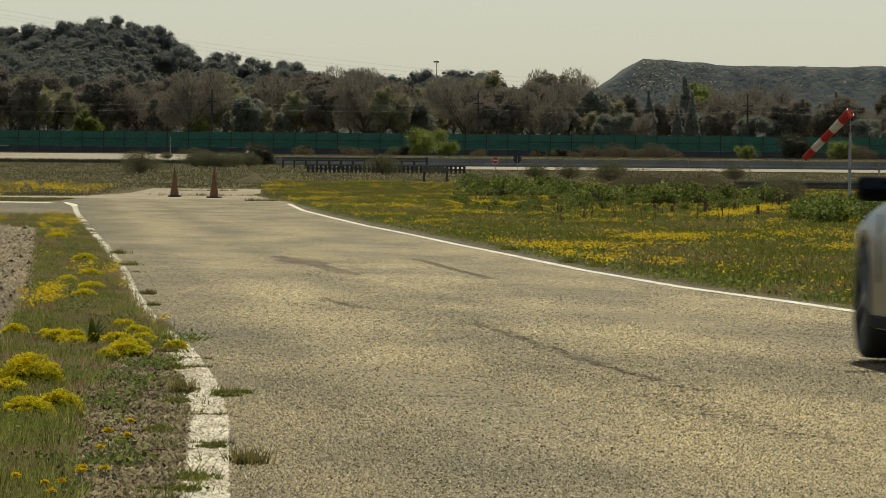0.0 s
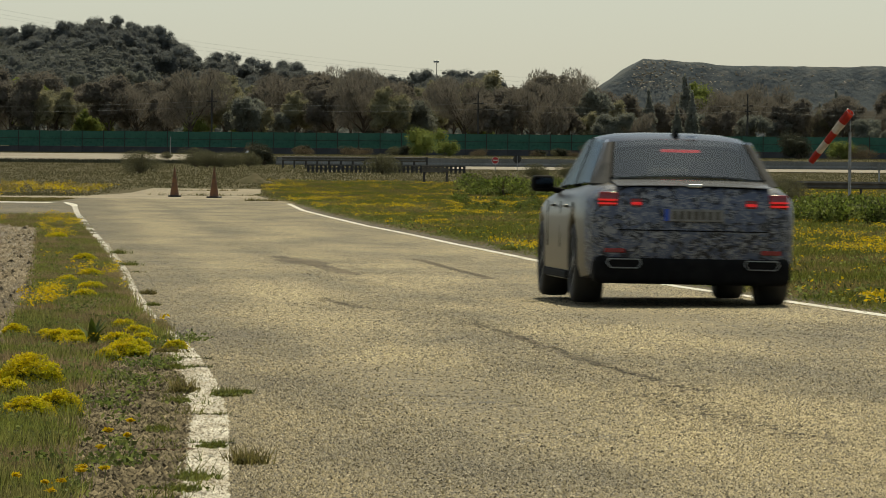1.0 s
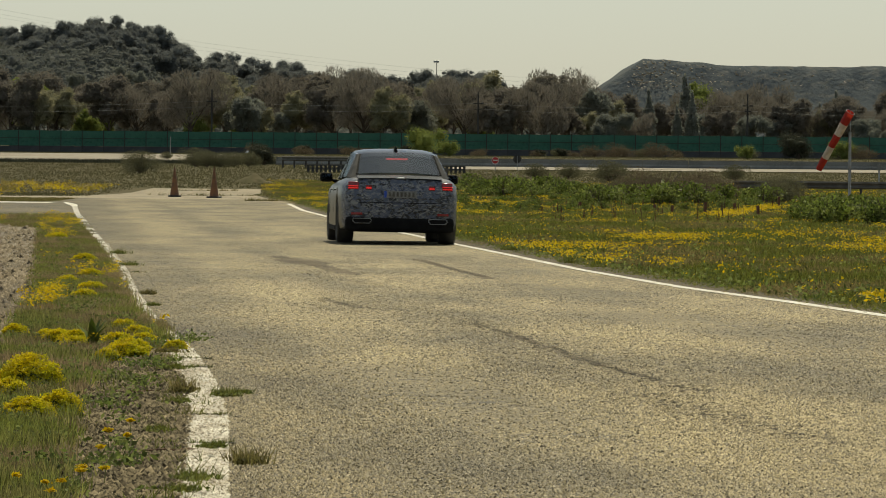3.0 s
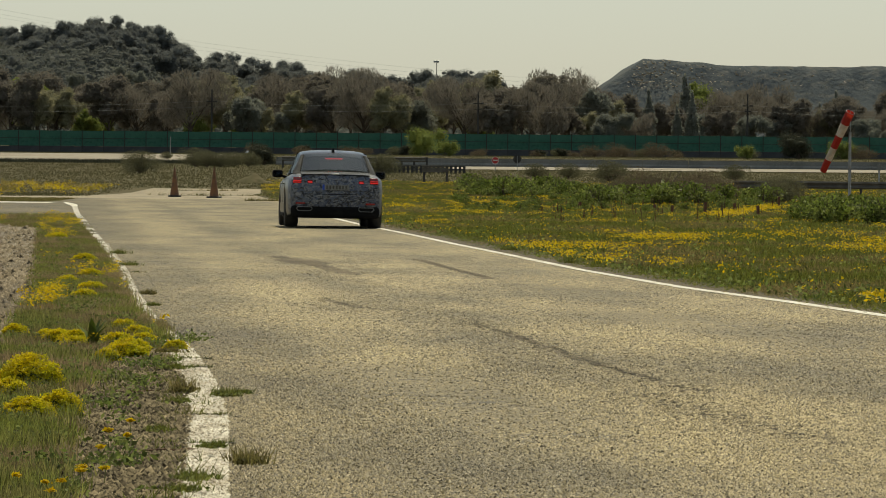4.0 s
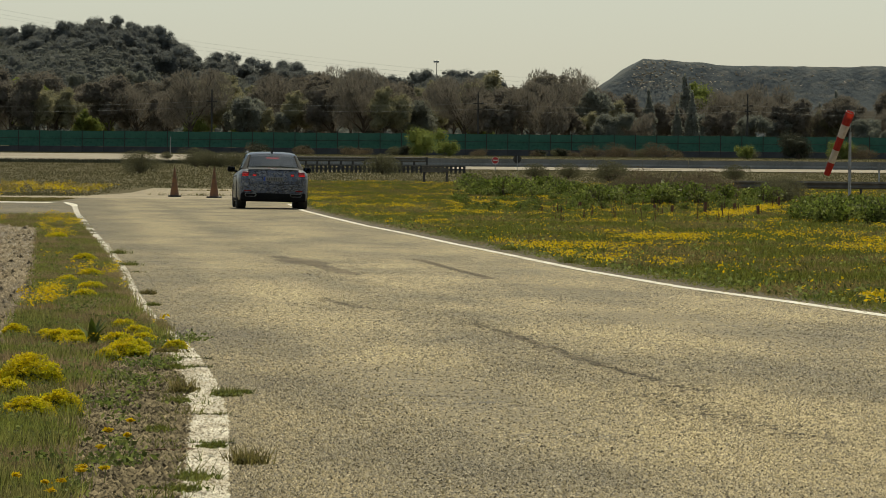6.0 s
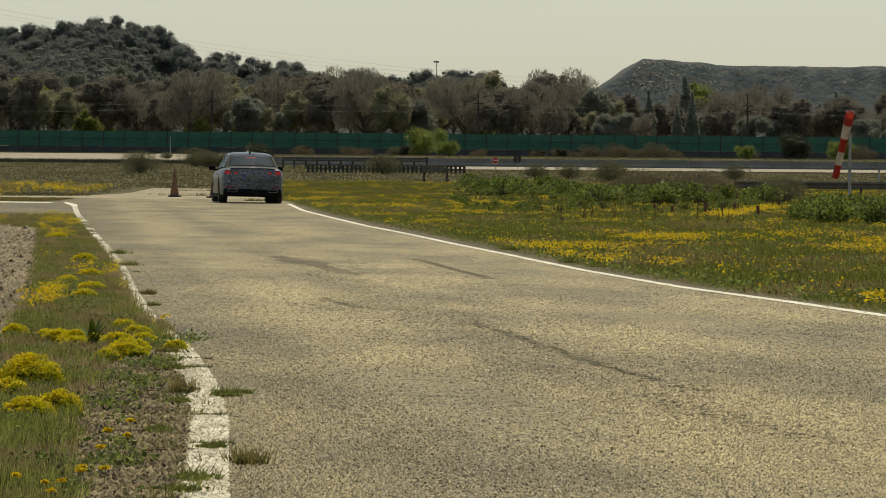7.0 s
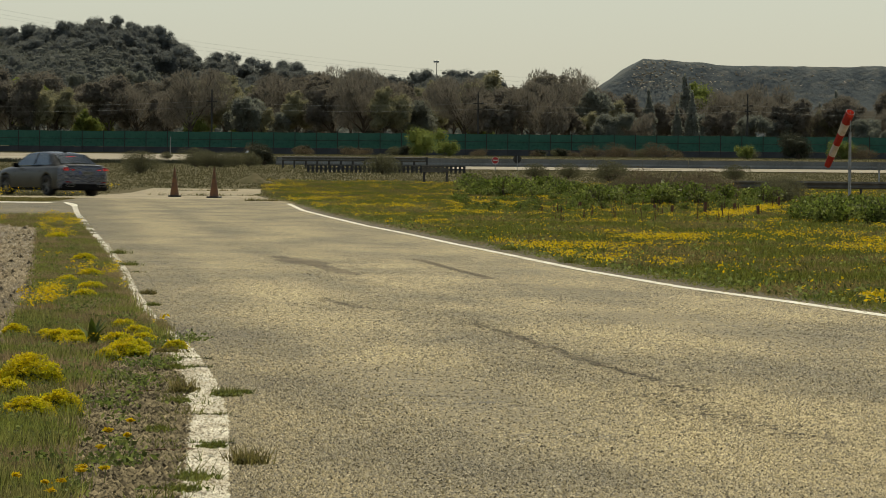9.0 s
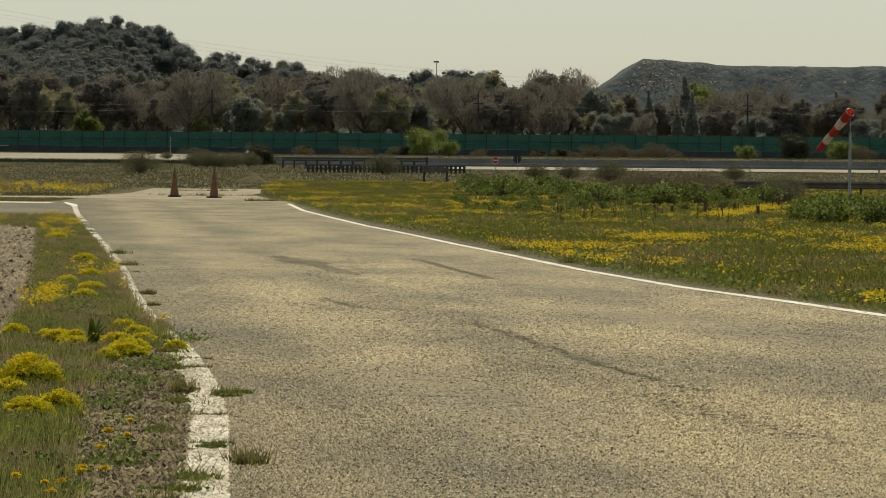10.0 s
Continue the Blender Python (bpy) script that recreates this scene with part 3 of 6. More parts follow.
def scatter_meadow():
    rng = np.random.default_rng(5)

    def field(n, near, far):
        y = near + (far - near) * rng.random(n) ** 0.8
        x = edge_right(y) - 0.16 + rng.random(n) ** 1.1 * (0.072 * y - edge_right(y) + 2.0)
        return x, y

    x, y = field(120000, 50, 300)
    g = patchy(x, y * 0.35, 2.2, 1)
    near_edge = np.clip((x - edge_right(y) + 0.3) / 1.2, 0.2, 1)
    for name, mask, mat, h, label in (
            ("meadow_grass", g > -0.06, GRASS, 0.115, "green spring grass of the meadow"),
            ("dry_meadow_grass", g <= -0.06, GRASS_DRY, 0.10, "olive-brown dry grass of the meadow")):
        hh = (h * near_edge[mask])
        roots = np.c_[x[mask], y[mask], np.zeros(mask.sum())]
        v, f = tufts(rng, roots, 4, 1.0, 0.016, 0.08, 0.05)
        scale = np.repeat(np.repeat(hh, 4), 3)
        v[:, 2] = v[:, 2] * scale + ground_z(v[:, 0], v[:, 1])
        tagged(triangles(name, v, f, mat), label, "grass", kind="stuff")
    # yellow flowers stand in drifts
    x, y = field(84000, 50, 300)
    p = patchy(x * 0.55, y * 0.30, 1.5, 7) + 0.7 * patchy(x * 0.8, y * 0.3, 0.5, 9)
    keep = (p > 0.48 - 0.10 * (np.sin(y * 0.075 + 0.4) > 0.2)) | (rng.random(len(x)) < 0.016)
    x, y = x[keep], y[keep]
    k = 4
    pts = np.repeat(np.c_[x, y, rng.uniform(0.08, 0.15, len(x))], k, axis=0) + rng.normal(0, 1, (len(x) * k, 3)) * (0.06, 0.07, 0.014)
    pts[:, 2] += ground_z(pts[:, 0], pts[:, 1])
    v, f = flakes(rng, pts, 0.018, 0.3)
    tagged(triangles("meadow_flowers", v, f, YELLOW), "drifts of small yellow meadow flowers", "flowers", kind="stuff")
    # a dense strip of flowers in front of the leafy plants
    n = 300
    t = rng.random(n)
    x, y = 6.3 + 3.1 * t + rng.normal(0, 0.12, n), 153 + 32 * t + rng.normal(0, 1.5, n)
    pts = np.repeat(np.c_[x, y, rng.uniform(0.08, 0.17, n)], 6, axis=0) + rng.normal(0, 1, (n * 6, 3)) * (0.06, 0.08, 0.02)
    v, f = flakes(rng, pts, 0.022, 0.3)
    tagged(triangles("flower_strip", v, f, YELLOW), "dense strip of yellow flowers in the meadow", "flowers", kind="stuff")
    # low broad leaves
    x, y = field(7000, 50, 200)
    pts = np.repeat(np.c_[x, y, np.full(len(x), 0.05)], 3, axis=0)
    pts += rng.normal(0, 1, pts.shape) * (0.05, 0.08, 0.03)
    v, f = flakes(rng, pts, 0.026, 0.2)
    tagged(triangles("meadow_leaves", v, f, WEED), "low green leaves among the meadow grass", "weeds", kind="stuff")
    # rusty upright seed stalks
    n = 85
    y = rng.uniform(140, 205, n)
    x = rng.uniform(0.2, 0.9, n) * 0.068 * y
    x = np.maximum(x, edge_right(y) + 2.5)
    v, f = tufts(rng, np.c_[x, y, np.zeros(n)], 2, 0.42, 0.035, 0.02, 0.05)
    tagged(triangles("seed_stalks", v, f, RUST), "rust-brown dead flower stalks in the meadow", "stalks", kind="stuff")


def scatter_verge():
    rng = np.random.default_rng(8)
    right = lambda y: np.interp(y, [19.4, 23.8, 34.0, 40.0, 46.7, 53.9, 73.0, 97.4, 140.2, 151.9], [-1.31, -1.36, -1.92, -1.9, -1.96, -2.57, -3.66, -5.2, -7.98, -8.61])
    left = lambda y: np.interp(y, [19.4, 39.0, 41.9, 59.9, 121.3, 151.9], [-2.9, -3.22, -2.88, -3.78, -7.52, -14.17])
    n = 21000
    y = 22 + 128 * rng.random(n) ** 1.25
    x = left(y) + (right(y) - left(y)) * rng.random(n)
    g = patchy(x, y * 0.4, 0.7, 3)
    g = g + np.where((y < 38) & (x < -0.058 * y), 0.35, 0)
    bare = (y < 42) & (x > -0.052 * y)
    for name, mask, mat, h, label in (
            ("verge_grass", (g > 0.10) & ~bare, VERGE_GRASS, 0.085, "green grass tufts of the verge"),
            ("dry_verge_grass", (g <= 0.10) & (g > -0.25) & ~bare, GRASS_BROWN, 0.075, "brown dry grass of the verge")):
        v, f = tufts(rng, np.c_[x[mask], y[mask], np.zeros(mask.sum())], 9, h, 0.008, 0.045)
        tagged(triangles(name, v, f, mat), label, "grass", kind="stuff")
    # thin grass on the stony shoulder and along the line
    n = 700
    y = rng.uniform(22, 150, n)
    x = line_left(y) - np.abs(rng.normal(0, 0.32, n))
    keep = patchy(x, y * 0.5, 0.4, 12) > 0.12
    v, f = tufts(rng, np.c_[x, y, np.zeros(n)][keep], 12, 0.07, 0.006, 0.05, 0.7)
    tagged(triangles("shoulder_weeds", v, f, GRASS), "low weeds in the cracks of the shoulder", "weeds", kind="stuff")
    n = 5200
    y = 36 + 112 * rng.random(n)
    x = left(y) + (right(y) - left(y)) * rng.random(n)
    keep = patchy(x, y * 0.22, 0.6, 21) > np.interp(y, [36, 60, 110, 150], [0.38, 0.47, 0.47, 0.36])
    x, y = x[keep], y[keep]
    k = 14
    pts = np.repeat(np.c_[x, y, rng.uniform(0.08, 0.2, len(x))], k, axis=0) + rng.normal(0, 1, (len(x) * k, 3)) * (0.035, 0.05, 0.015)
    v, f = flakes(rng, pts, 0.012, 0.3)
    tagged(triangles("verge_flowers", v, f, YELLOW), "clusters of small yellow flowers on the verge", "flowers", kind="stuff")
    # low broad leaves between the grass
    n = 6500
    y = 22 + 100 * rng.random(n) ** 1.3
    x = left(y) + (right(y) + np.where(y < 45, 0.3, -0.12) - left(y)) * rng.random(n)
    keep = patchy(x, y * 0.35, 0.45, 40) > 0.08
    pts = np.repeat(np.c_[x, y, np.full(n, 0.03)][keep], 14, axis=0)
    pts += rng.normal(0, 1, pts.shape) * (0.03, 0.05, 0.016)
    leaf, quads = flakes(rng, pts, 0.014, 0.2)
    tagged(triangles("verge_leaves", leaf, quads, WEED), "low fresh green weeds of the verge", "weeds", kind="stuff")
    # crumbs of stone on shoulder, pad and verge
    n = 90000
    y = 1 / rng.uniform(1 / 95, 1 / 21, n)
    x = line_left(y) - 0.08 - rng.random(n) ** 1.4 * (0.9 + 0.008 * y)
    loose, sides = chips(rng, x, y, rng.uniform(0.003, 0.014, n) * rng.uniform(0.5, 1.2, n), 1.5)
    n = 14000
    y = 1 / rng.uniform(1 / 128, 1 / 41, n)
    x = np.interp(y, [40, 61, 121, 131], [-2.75, -3.85, -7.5, -8.3]) - rng.random(n) * 0.035 * y
    pad, quads = chips(rng, x, y, rng.uniform(0.012, 0.05, n), 1.3)
    tagged(triangles("gravel_clods", pad, quads, GRAVEL), "rough clods and stones of the gravel strip", "gravel", kind="stuff")
    tagged(triangles("loose_stones", loose, sides, STONE), "loose brown-grey stones scattered on the shoulder", "gravel", kind="stuff")


def scatter_far_fields():
    rng = np.random.default_rng(15)
    n = 42000
    y = rng.uniform(221, 612, n)
    x = rng.uniform(-0.08, 0.08, n) * y
    keep = ~((y < 263) & (x > -12.6) & (x < edge_right(np.minimum(y, 295)))) & ~((x > 0) & (y > 390) & (y < 428)) & ~((x < -15) & (y > 436) & (y < 524))
    x, y = x[keep], y[keep]
    v, f = tufts(rng, np.c_[x, y, ground_z(x, y)], 4, 0.075, 0.06, 0.25)
    tagged(triangles("far_field_grass", v, f, FAR_GRASS), "brown dry grass of the far field", "grass", kind="stuff")
    n = 1500
    y = rng.uniform(222, 262, n)
    x = rng.uniform(-21, -12.8, n)
    keep = patchy(x, y * 0.5, 2.0, 2) > 0.24
    pts = np.repeat(np.c_[x, y, ground_z(x, y) + 0.2][keep], 6, axis=0)
    pts += rng.normal(0, 1, pts.shape) * (0.10, 0.1, 0.06)
    v, f = flakes(rng, pts, 0.035, 0.2)
    tagged(triangles("far_flowers", v, f, YELLOW), "yellow flowers at the far field's edge", "flowers", kind="stuff")
    # a dark strip of grass tufts in front of the runway
    n = 5200
    y = rng.uniform(426, 436, n)
    x = rng.uniform(-62, -11, n)
    v, f = tufts(rng, np.c_[x, y, ground_z(x, y)], 4, 0.26, 0.07, 0.2)
    tagged(triangles("bank_grass", v, f, DARK_LEAF), "strip of dark rough grass in front of the runway", "grass", kind="stuff")
    # grass strip between the side road and the crossing road
    n = 2600
    y = rng.uniform(193.4, 209.5, n)
    x = rng.uniform(-18, -11.9, n)
    v, f = tufts(rng, np.c_[x, y, np.zeros(n)], 5, 0.05, 0.02, 0.1)
    tagged(triangles("island_grass", v, f, GRASS_DRY), "low olive grass between two roads", "grass", kind="stuff")


def shell(rng, points, normals, size):
    """Leaf clumps lying roughly along a crown's surface."""
    n = len(points)
    w = normals * 0.5 + rng.normal(0, 0.8, (n, 3))
    w /= np.linalg.norm(w, axis=1)[:, None]
    a = np.cross(w, rng.normal(0, 1, (n, 3)))
    a /= np.linalg.norm(a, axis=1)[:, None] + 1e-9
    b = np.cross(w, a)
    s = (size * rng.uniform(0.6, 1.4, n))[:, None]
    v = np.empty((n, 4, 3))
    v[:, 0], v[:, 1], v[:, 2], v[:, 3] = points - a * s, points + b * s * 0.75, points + a * s, points - b * s * 0.75
    return v.reshape(-1, 3), np.arange(n * 4).reshape(-1, 4)


def crown_shell(rng, n, blobs):
    b = np.array(blobs)
    w = b[:, 3] ** 1.5
    c = b[rng.choice(len(b), n, p=w / w.sum())]
    d = rng.normal(0, 1, (n, 3))
    d /= np.linalg.norm(d, axis=1)[:, None]
    return c[:, :3] + d * np.c_[c[:, 3], c[:, 3], c[:, 4]] * rng.uniform(0.66, 1.2, n)[:, None], d


def cores(rng, blobs, shrink, cells=4):
    """Dense lumps of foliage inside a crown: each blob as an uneven rounded cube of quads."""
    t = np.linspace(-1, 1, cells + 1)
    u, w = [g.ravel() for g in np.meshgrid(t, t)]
    one = np.ones_like(u)
    sides = np.concatenate([np.c_[u, w, one], np.c_[w, u, -one], np.c_[one, u, w], np.c_[-one, w, u], np.c_[w, one, u], np.c_[u, -one, w]])
    sides /= np.linalg.norm(sides, axis=1)[:, None]
    i = np.arange((cells + 1) ** 2).reshape(cells + 1, cells + 1)
    q = np.stack([i[:-1, :-1], i[:-1, 1:], i[1:, 1:], i[1:, :-1]], -1).reshape(-1, 4)
    q = np.concatenate([q + k * (cells + 1) ** 2 for k in range(6)])
    b = np.array(blobs)
    a = rng.uniform(0, 6.283, (len(b), 3))
    lump = 1 + 0.16 * np.sin(sides[None, :, 0] * 3.1 + a[:, None, 0]) * np.sin(sides[None, :, 1] * 3.4 + a[:, None, 1]) + 0.12 * np.sin(sides[None, :, 2] * 4.2 + a[:, None, 2])
    v = b[:, None, :3] + sides[None] * np.stack([b[:, 3], b[:, 3], b[:, 4]], 1)[:, None] * (lump * shrink)[:, :, None]
    f = q[None] + (np.arange(len(b)) * len(sides))[:, None, None]
    return v.reshape(-1, 3), f.reshape(-1, 4)


def both(a, b):
    return np.concatenate([a[0], b[0]]), np.concatenate([a[1], b[1] + len(a[0])])


def crown_points(rng, n, blobs):
    """Points near the shells of several lumps (x, y, z, rx, rz)."""
    b = np.array(blobs)
    w = (b[:, 3] ** 2)
    pick = rng.choice(len(b), n, p=w / w.sum())
    d = rng.normal(0, 1, (n, 3))
    d /= np.linalg.norm(d, axis=1)[:, None]
    r = rng.uniform(0.45, 1.08, n) ** 0.5
    c = b[pick]
    return c[:, :3] + d * np.c_[c[:, 3], c[:, 3], c[:, 4]] * r[:, None]


def tree(name, seed, height, form, mat, label, category="tree"):
    """A tapered trunk with limbs and a crown of many small leaf clumps, standing at the origin."""
    rng = np.random.default_rng(seed)
    ob = thing(name, Matrix(), label, category)
    bm = bmesh.new()
    h = height
    tube(bm, (0, 0, -0.3), (0.02 * h, 0, 0.45 * h), 0.020 * h, 0.012 * h, 7)
    blobs = []
    if form == "cypress":
        tube(bm, (0.02 * h, 0, 0.45 * h), (0.01 * h, 0, 0.95 * h), 0.016 * h, 0.003 * h, 5)
        for k in range(14):
            z = 0.08 + 0.062 * k
            r = 0.105 * math.sin(math.pi * min(1, 0.25 + z * 0.78)) * (1.15 - 0.35 * z)
            blobs.append((rng.normal(0, 0.01) * h, 0, (z + 0.04) * h, max(r, 0.02) * h, 0.075 * h))
        count, size = 6000, 0.013
    else:
        limbs = 16 if form == "bare" else 7
        for k in range(limbs):
            a = rng.uniform(0, 2 * math.pi)
            z0 = rng.uniform(0.22, 0.45) * h
            reach = rng.uniform(0.16, 0.36) * h * (0.75 if form == "tall" else 1.0)
            z1 = z0 + rng.uniform(0.18, 0.5) * h
            if form == "bushy":
                z1 = rng.uniform(0.35, 0.8) * h
            e = Vector((math.cos(a) * reach, math.sin(a) * reach, min(z1, 0.93 * h)))
            tube(bm, (0.012 * h, 0, z0), e, 0.008 * h, 0.003 * h, 5)
            if form == "bare":
                for q in range(5):
                    w = e + Vector((rng.normal(0, 0.10), rng.normal(0, 0.10), rng.uniform(0.02, 0.16))) * h
                    tube(bm, e.lerp(Vector((0, 0, z0)), rng.uniform(0, 0.5)), w, 0.0035 * h, 0.0012 * h, 4)
            r = rng.uniform(0.10, 0.19) * h
            blobs.append((e.x, e.y, e.z, r, r * 0.9))
        if form != "bare":
            for k in range(5):
                r = rng.uniform(0.13, 0.21) * h
                z = (rng.uniform(0.66, 0.84) if form not in ("low", "bushy") else rng.uniform(0.3, 0.75)) * h
                blobs.append((rng.normal(0, 0.09) * h, rng.normal(0, 0.09) * h, z, r, r * 0.75))
        count, size = (9000, 0.05) if form == "bare" else (14000, 0.0125)
    part("trunk", bm, BARK, ob)
    if form != "bare":
        # smaller clumps break up each lump's outline
        for x, y, z, r, rz in list(blobs):
            for q in range(5):
                d = Vector(rng.normal(0, 1, 3)).normalized() * rng.uniform(0.5, 1.15)
                w = rng.uniform(0.22, 0.5)
                blobs.append((x + d.x * r, y + d.y * r, z + d.z * rz, r * w, rz * w * rng.uniform(0.7, 1.3)))
    if form == "bare":
        # a haze of fine upright twigs
        v, f = tufts(rng, crown_points(rng, count, [(x, y, z - 0.03 * h, r * 1.2, rz * 1.15) for x, y, z, r, rz in blobs]), 1, size * h, 0.009 * h, 0.0, 0.45)
    else:
        v, f = both(shell(rng, *crown_shell(rng, count, blobs), size * h), cores(rng, blobs, 0.68, 3))
    triangles("crown", v, f, mat, ob)
    return ob


def plant(makers, places, group=""):
    """Puts copies of prototypes at (x, y, turn, scale, kind); the first of each kind is moved, not copied."""
    used = set()
    for x, y, z, turn, size, k in places:
        p = makers[k]
        m = pose(x, y, z, 0, 0, turn)
        if k not in used:
            used.add(k)
            ob = p
            ob.matrix_basis = m
        else:
            ob = copy_thing(p, m)
        ob.scale = (size, size, size)
        if group:
            ob["group"] = group


def build_tree_line():
    rng = random.Random(11)
    kinds = [
        tree("olive_tree", 1, 7.0, "round", CROWN_OLIVE, "olive-brown tree in early spring leaf behind the fence, paled for haze"),
        tree("bare_tree", 2, 8.0, "bare", CROWN_TWIG, "nearly bare brown tree with budding twigs, paled for haze"),
        tree("oak_tree", 3, 6.0, "low", CROWN_EVERGREEN, "dense evergreen oak behind the fence, paled for haze"),
        tree("poplar_tree", 4, 8.5, "tall", CROWN_TWIG, "brown budding poplar among the trees, paled for haze"),
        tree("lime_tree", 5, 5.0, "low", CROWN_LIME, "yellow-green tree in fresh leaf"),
        tree("bare_tree", 6, 7.5, "bare", CROWN_TWIG, "nearly bare brown tree with budding twigs, paled for haze"),
        tree("conifer_tree", 7, 8.0, "cypress", CROWN_EVERGREEN, "slender conifer among bare trees, paled for haze"),
        tree("twiggy_tree", 8, 7.0, "round", CROWN_TWIG, "round brown tree full of budding twigs, paled for haze"),
    ]
    places = []
    for row, (y0, step, weights) in enumerate(((645, 2.3, (3, 2, 4, 1, 1, 2, 0, 3)), (672, 2.6, (3, 3, 3, 2, 1, 2, 0, 4)), (705, 2.8, (2, 3, 2, 3, 0, 3, 0, 4)))):
        x = -0.078 * y0
        while x < 0.078 * y0:
            y = y0 + rng.uniform(-9, 9)
            w = list(weights)
            if x > 0.028 * y0:
                w[6], w[2], w[0] = 3, w[2] + 1, 1
            k = rng.choices(range(8), w)[0]
            size = rng.uniform(0.68, 1.05) * (1.0 + 0.08 * row) * (0.80 if x > 0.02 * y0 else 1.0)
            places.append((x, y, float(ground_z(x, y)), rng.uniform(0, 360), size, k))
            x += step * rng.uniform(0.6, 1.4)
    plant(kinds, places, "trees behind the fence")
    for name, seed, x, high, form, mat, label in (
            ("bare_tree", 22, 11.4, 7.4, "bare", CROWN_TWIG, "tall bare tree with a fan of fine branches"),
            ("poplar_tree", 23, 7.9, 7.2, "tall", CROWN_TWIG, "broad brown poplar full of budding twigs, paled for haze"),
            ("poplar_tree", 24, 6.2, 6.8, "tall", CROWN_TWIG, "broad brown poplar full of budding twigs, paled for haze"),
            ("oak_tree", 25, 14.9, 7.0, "round", CROWN_EVERGREEN, "rounded oak beside a bare tree, paled for haze"),
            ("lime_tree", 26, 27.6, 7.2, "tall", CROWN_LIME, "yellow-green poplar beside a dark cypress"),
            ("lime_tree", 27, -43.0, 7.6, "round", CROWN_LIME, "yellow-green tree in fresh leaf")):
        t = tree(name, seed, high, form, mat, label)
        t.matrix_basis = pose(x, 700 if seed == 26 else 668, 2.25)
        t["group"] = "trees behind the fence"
    tall = tree("cypress_tree", 21, 8.6, "cypress", CROWN_EVERGREEN, "tall narrow cypress above the other trees, paled for haze")
    tall.matrix_basis = pose(25.6, 690, 2.35)


def crest(x):
    """Height of the pines' tops along the hill's crest."""
    return np.interp(x, [-170, -95, -85, -78, -77, -75.5, -71.5, -69.6, -68.7, -66.5, -60, -56.8, -55.3, -53.4, -51, -47.3, -43.7, -42.2, -40.6, -35.8, -30.9, -29.1, -27.3, -23.1, -18.9, -17.5, -13.4, -8.5, -4.4, 0.7, 6.6, 10.4, 13, 30, 60, 150],
                     [29, 29.6, 31.2, 31.2, 30, 31.8, 32.4, 30.8, 30.4, 30.7, 29.9, 29.2, 25.2, 24.0, 24.3, 24.8, 24.0, 21.6, 22.2, 23.3, 22.6, 20.8, 19.9, 19.6, 21.2, 21.3, 20.2, 19.6, 21.3, 21.7, 21.3, 20.7, 18.4, 14.5, 12.5, 9.0])


def ridge(x):
    """The ground below the pines: the crest's lowest level near by, less a tree's height."""
    x = np.asarray(x, dtype=float)
    return np.minimum.reduce([crest(x + d) for d in (-6, -4, -2, 0, 2, 4, 6)]) - 4.4


def hill_z(x, y):
    t = np.clip((y - 1280) / 120, 0, 1)
    t = t * t * (3 - 2 * t)
    back = np.clip((y - 1400) / 500, 0, 1)
    return 3.6 + (ridge(x) - 3.6) * t * (1 - 0.7 * back)


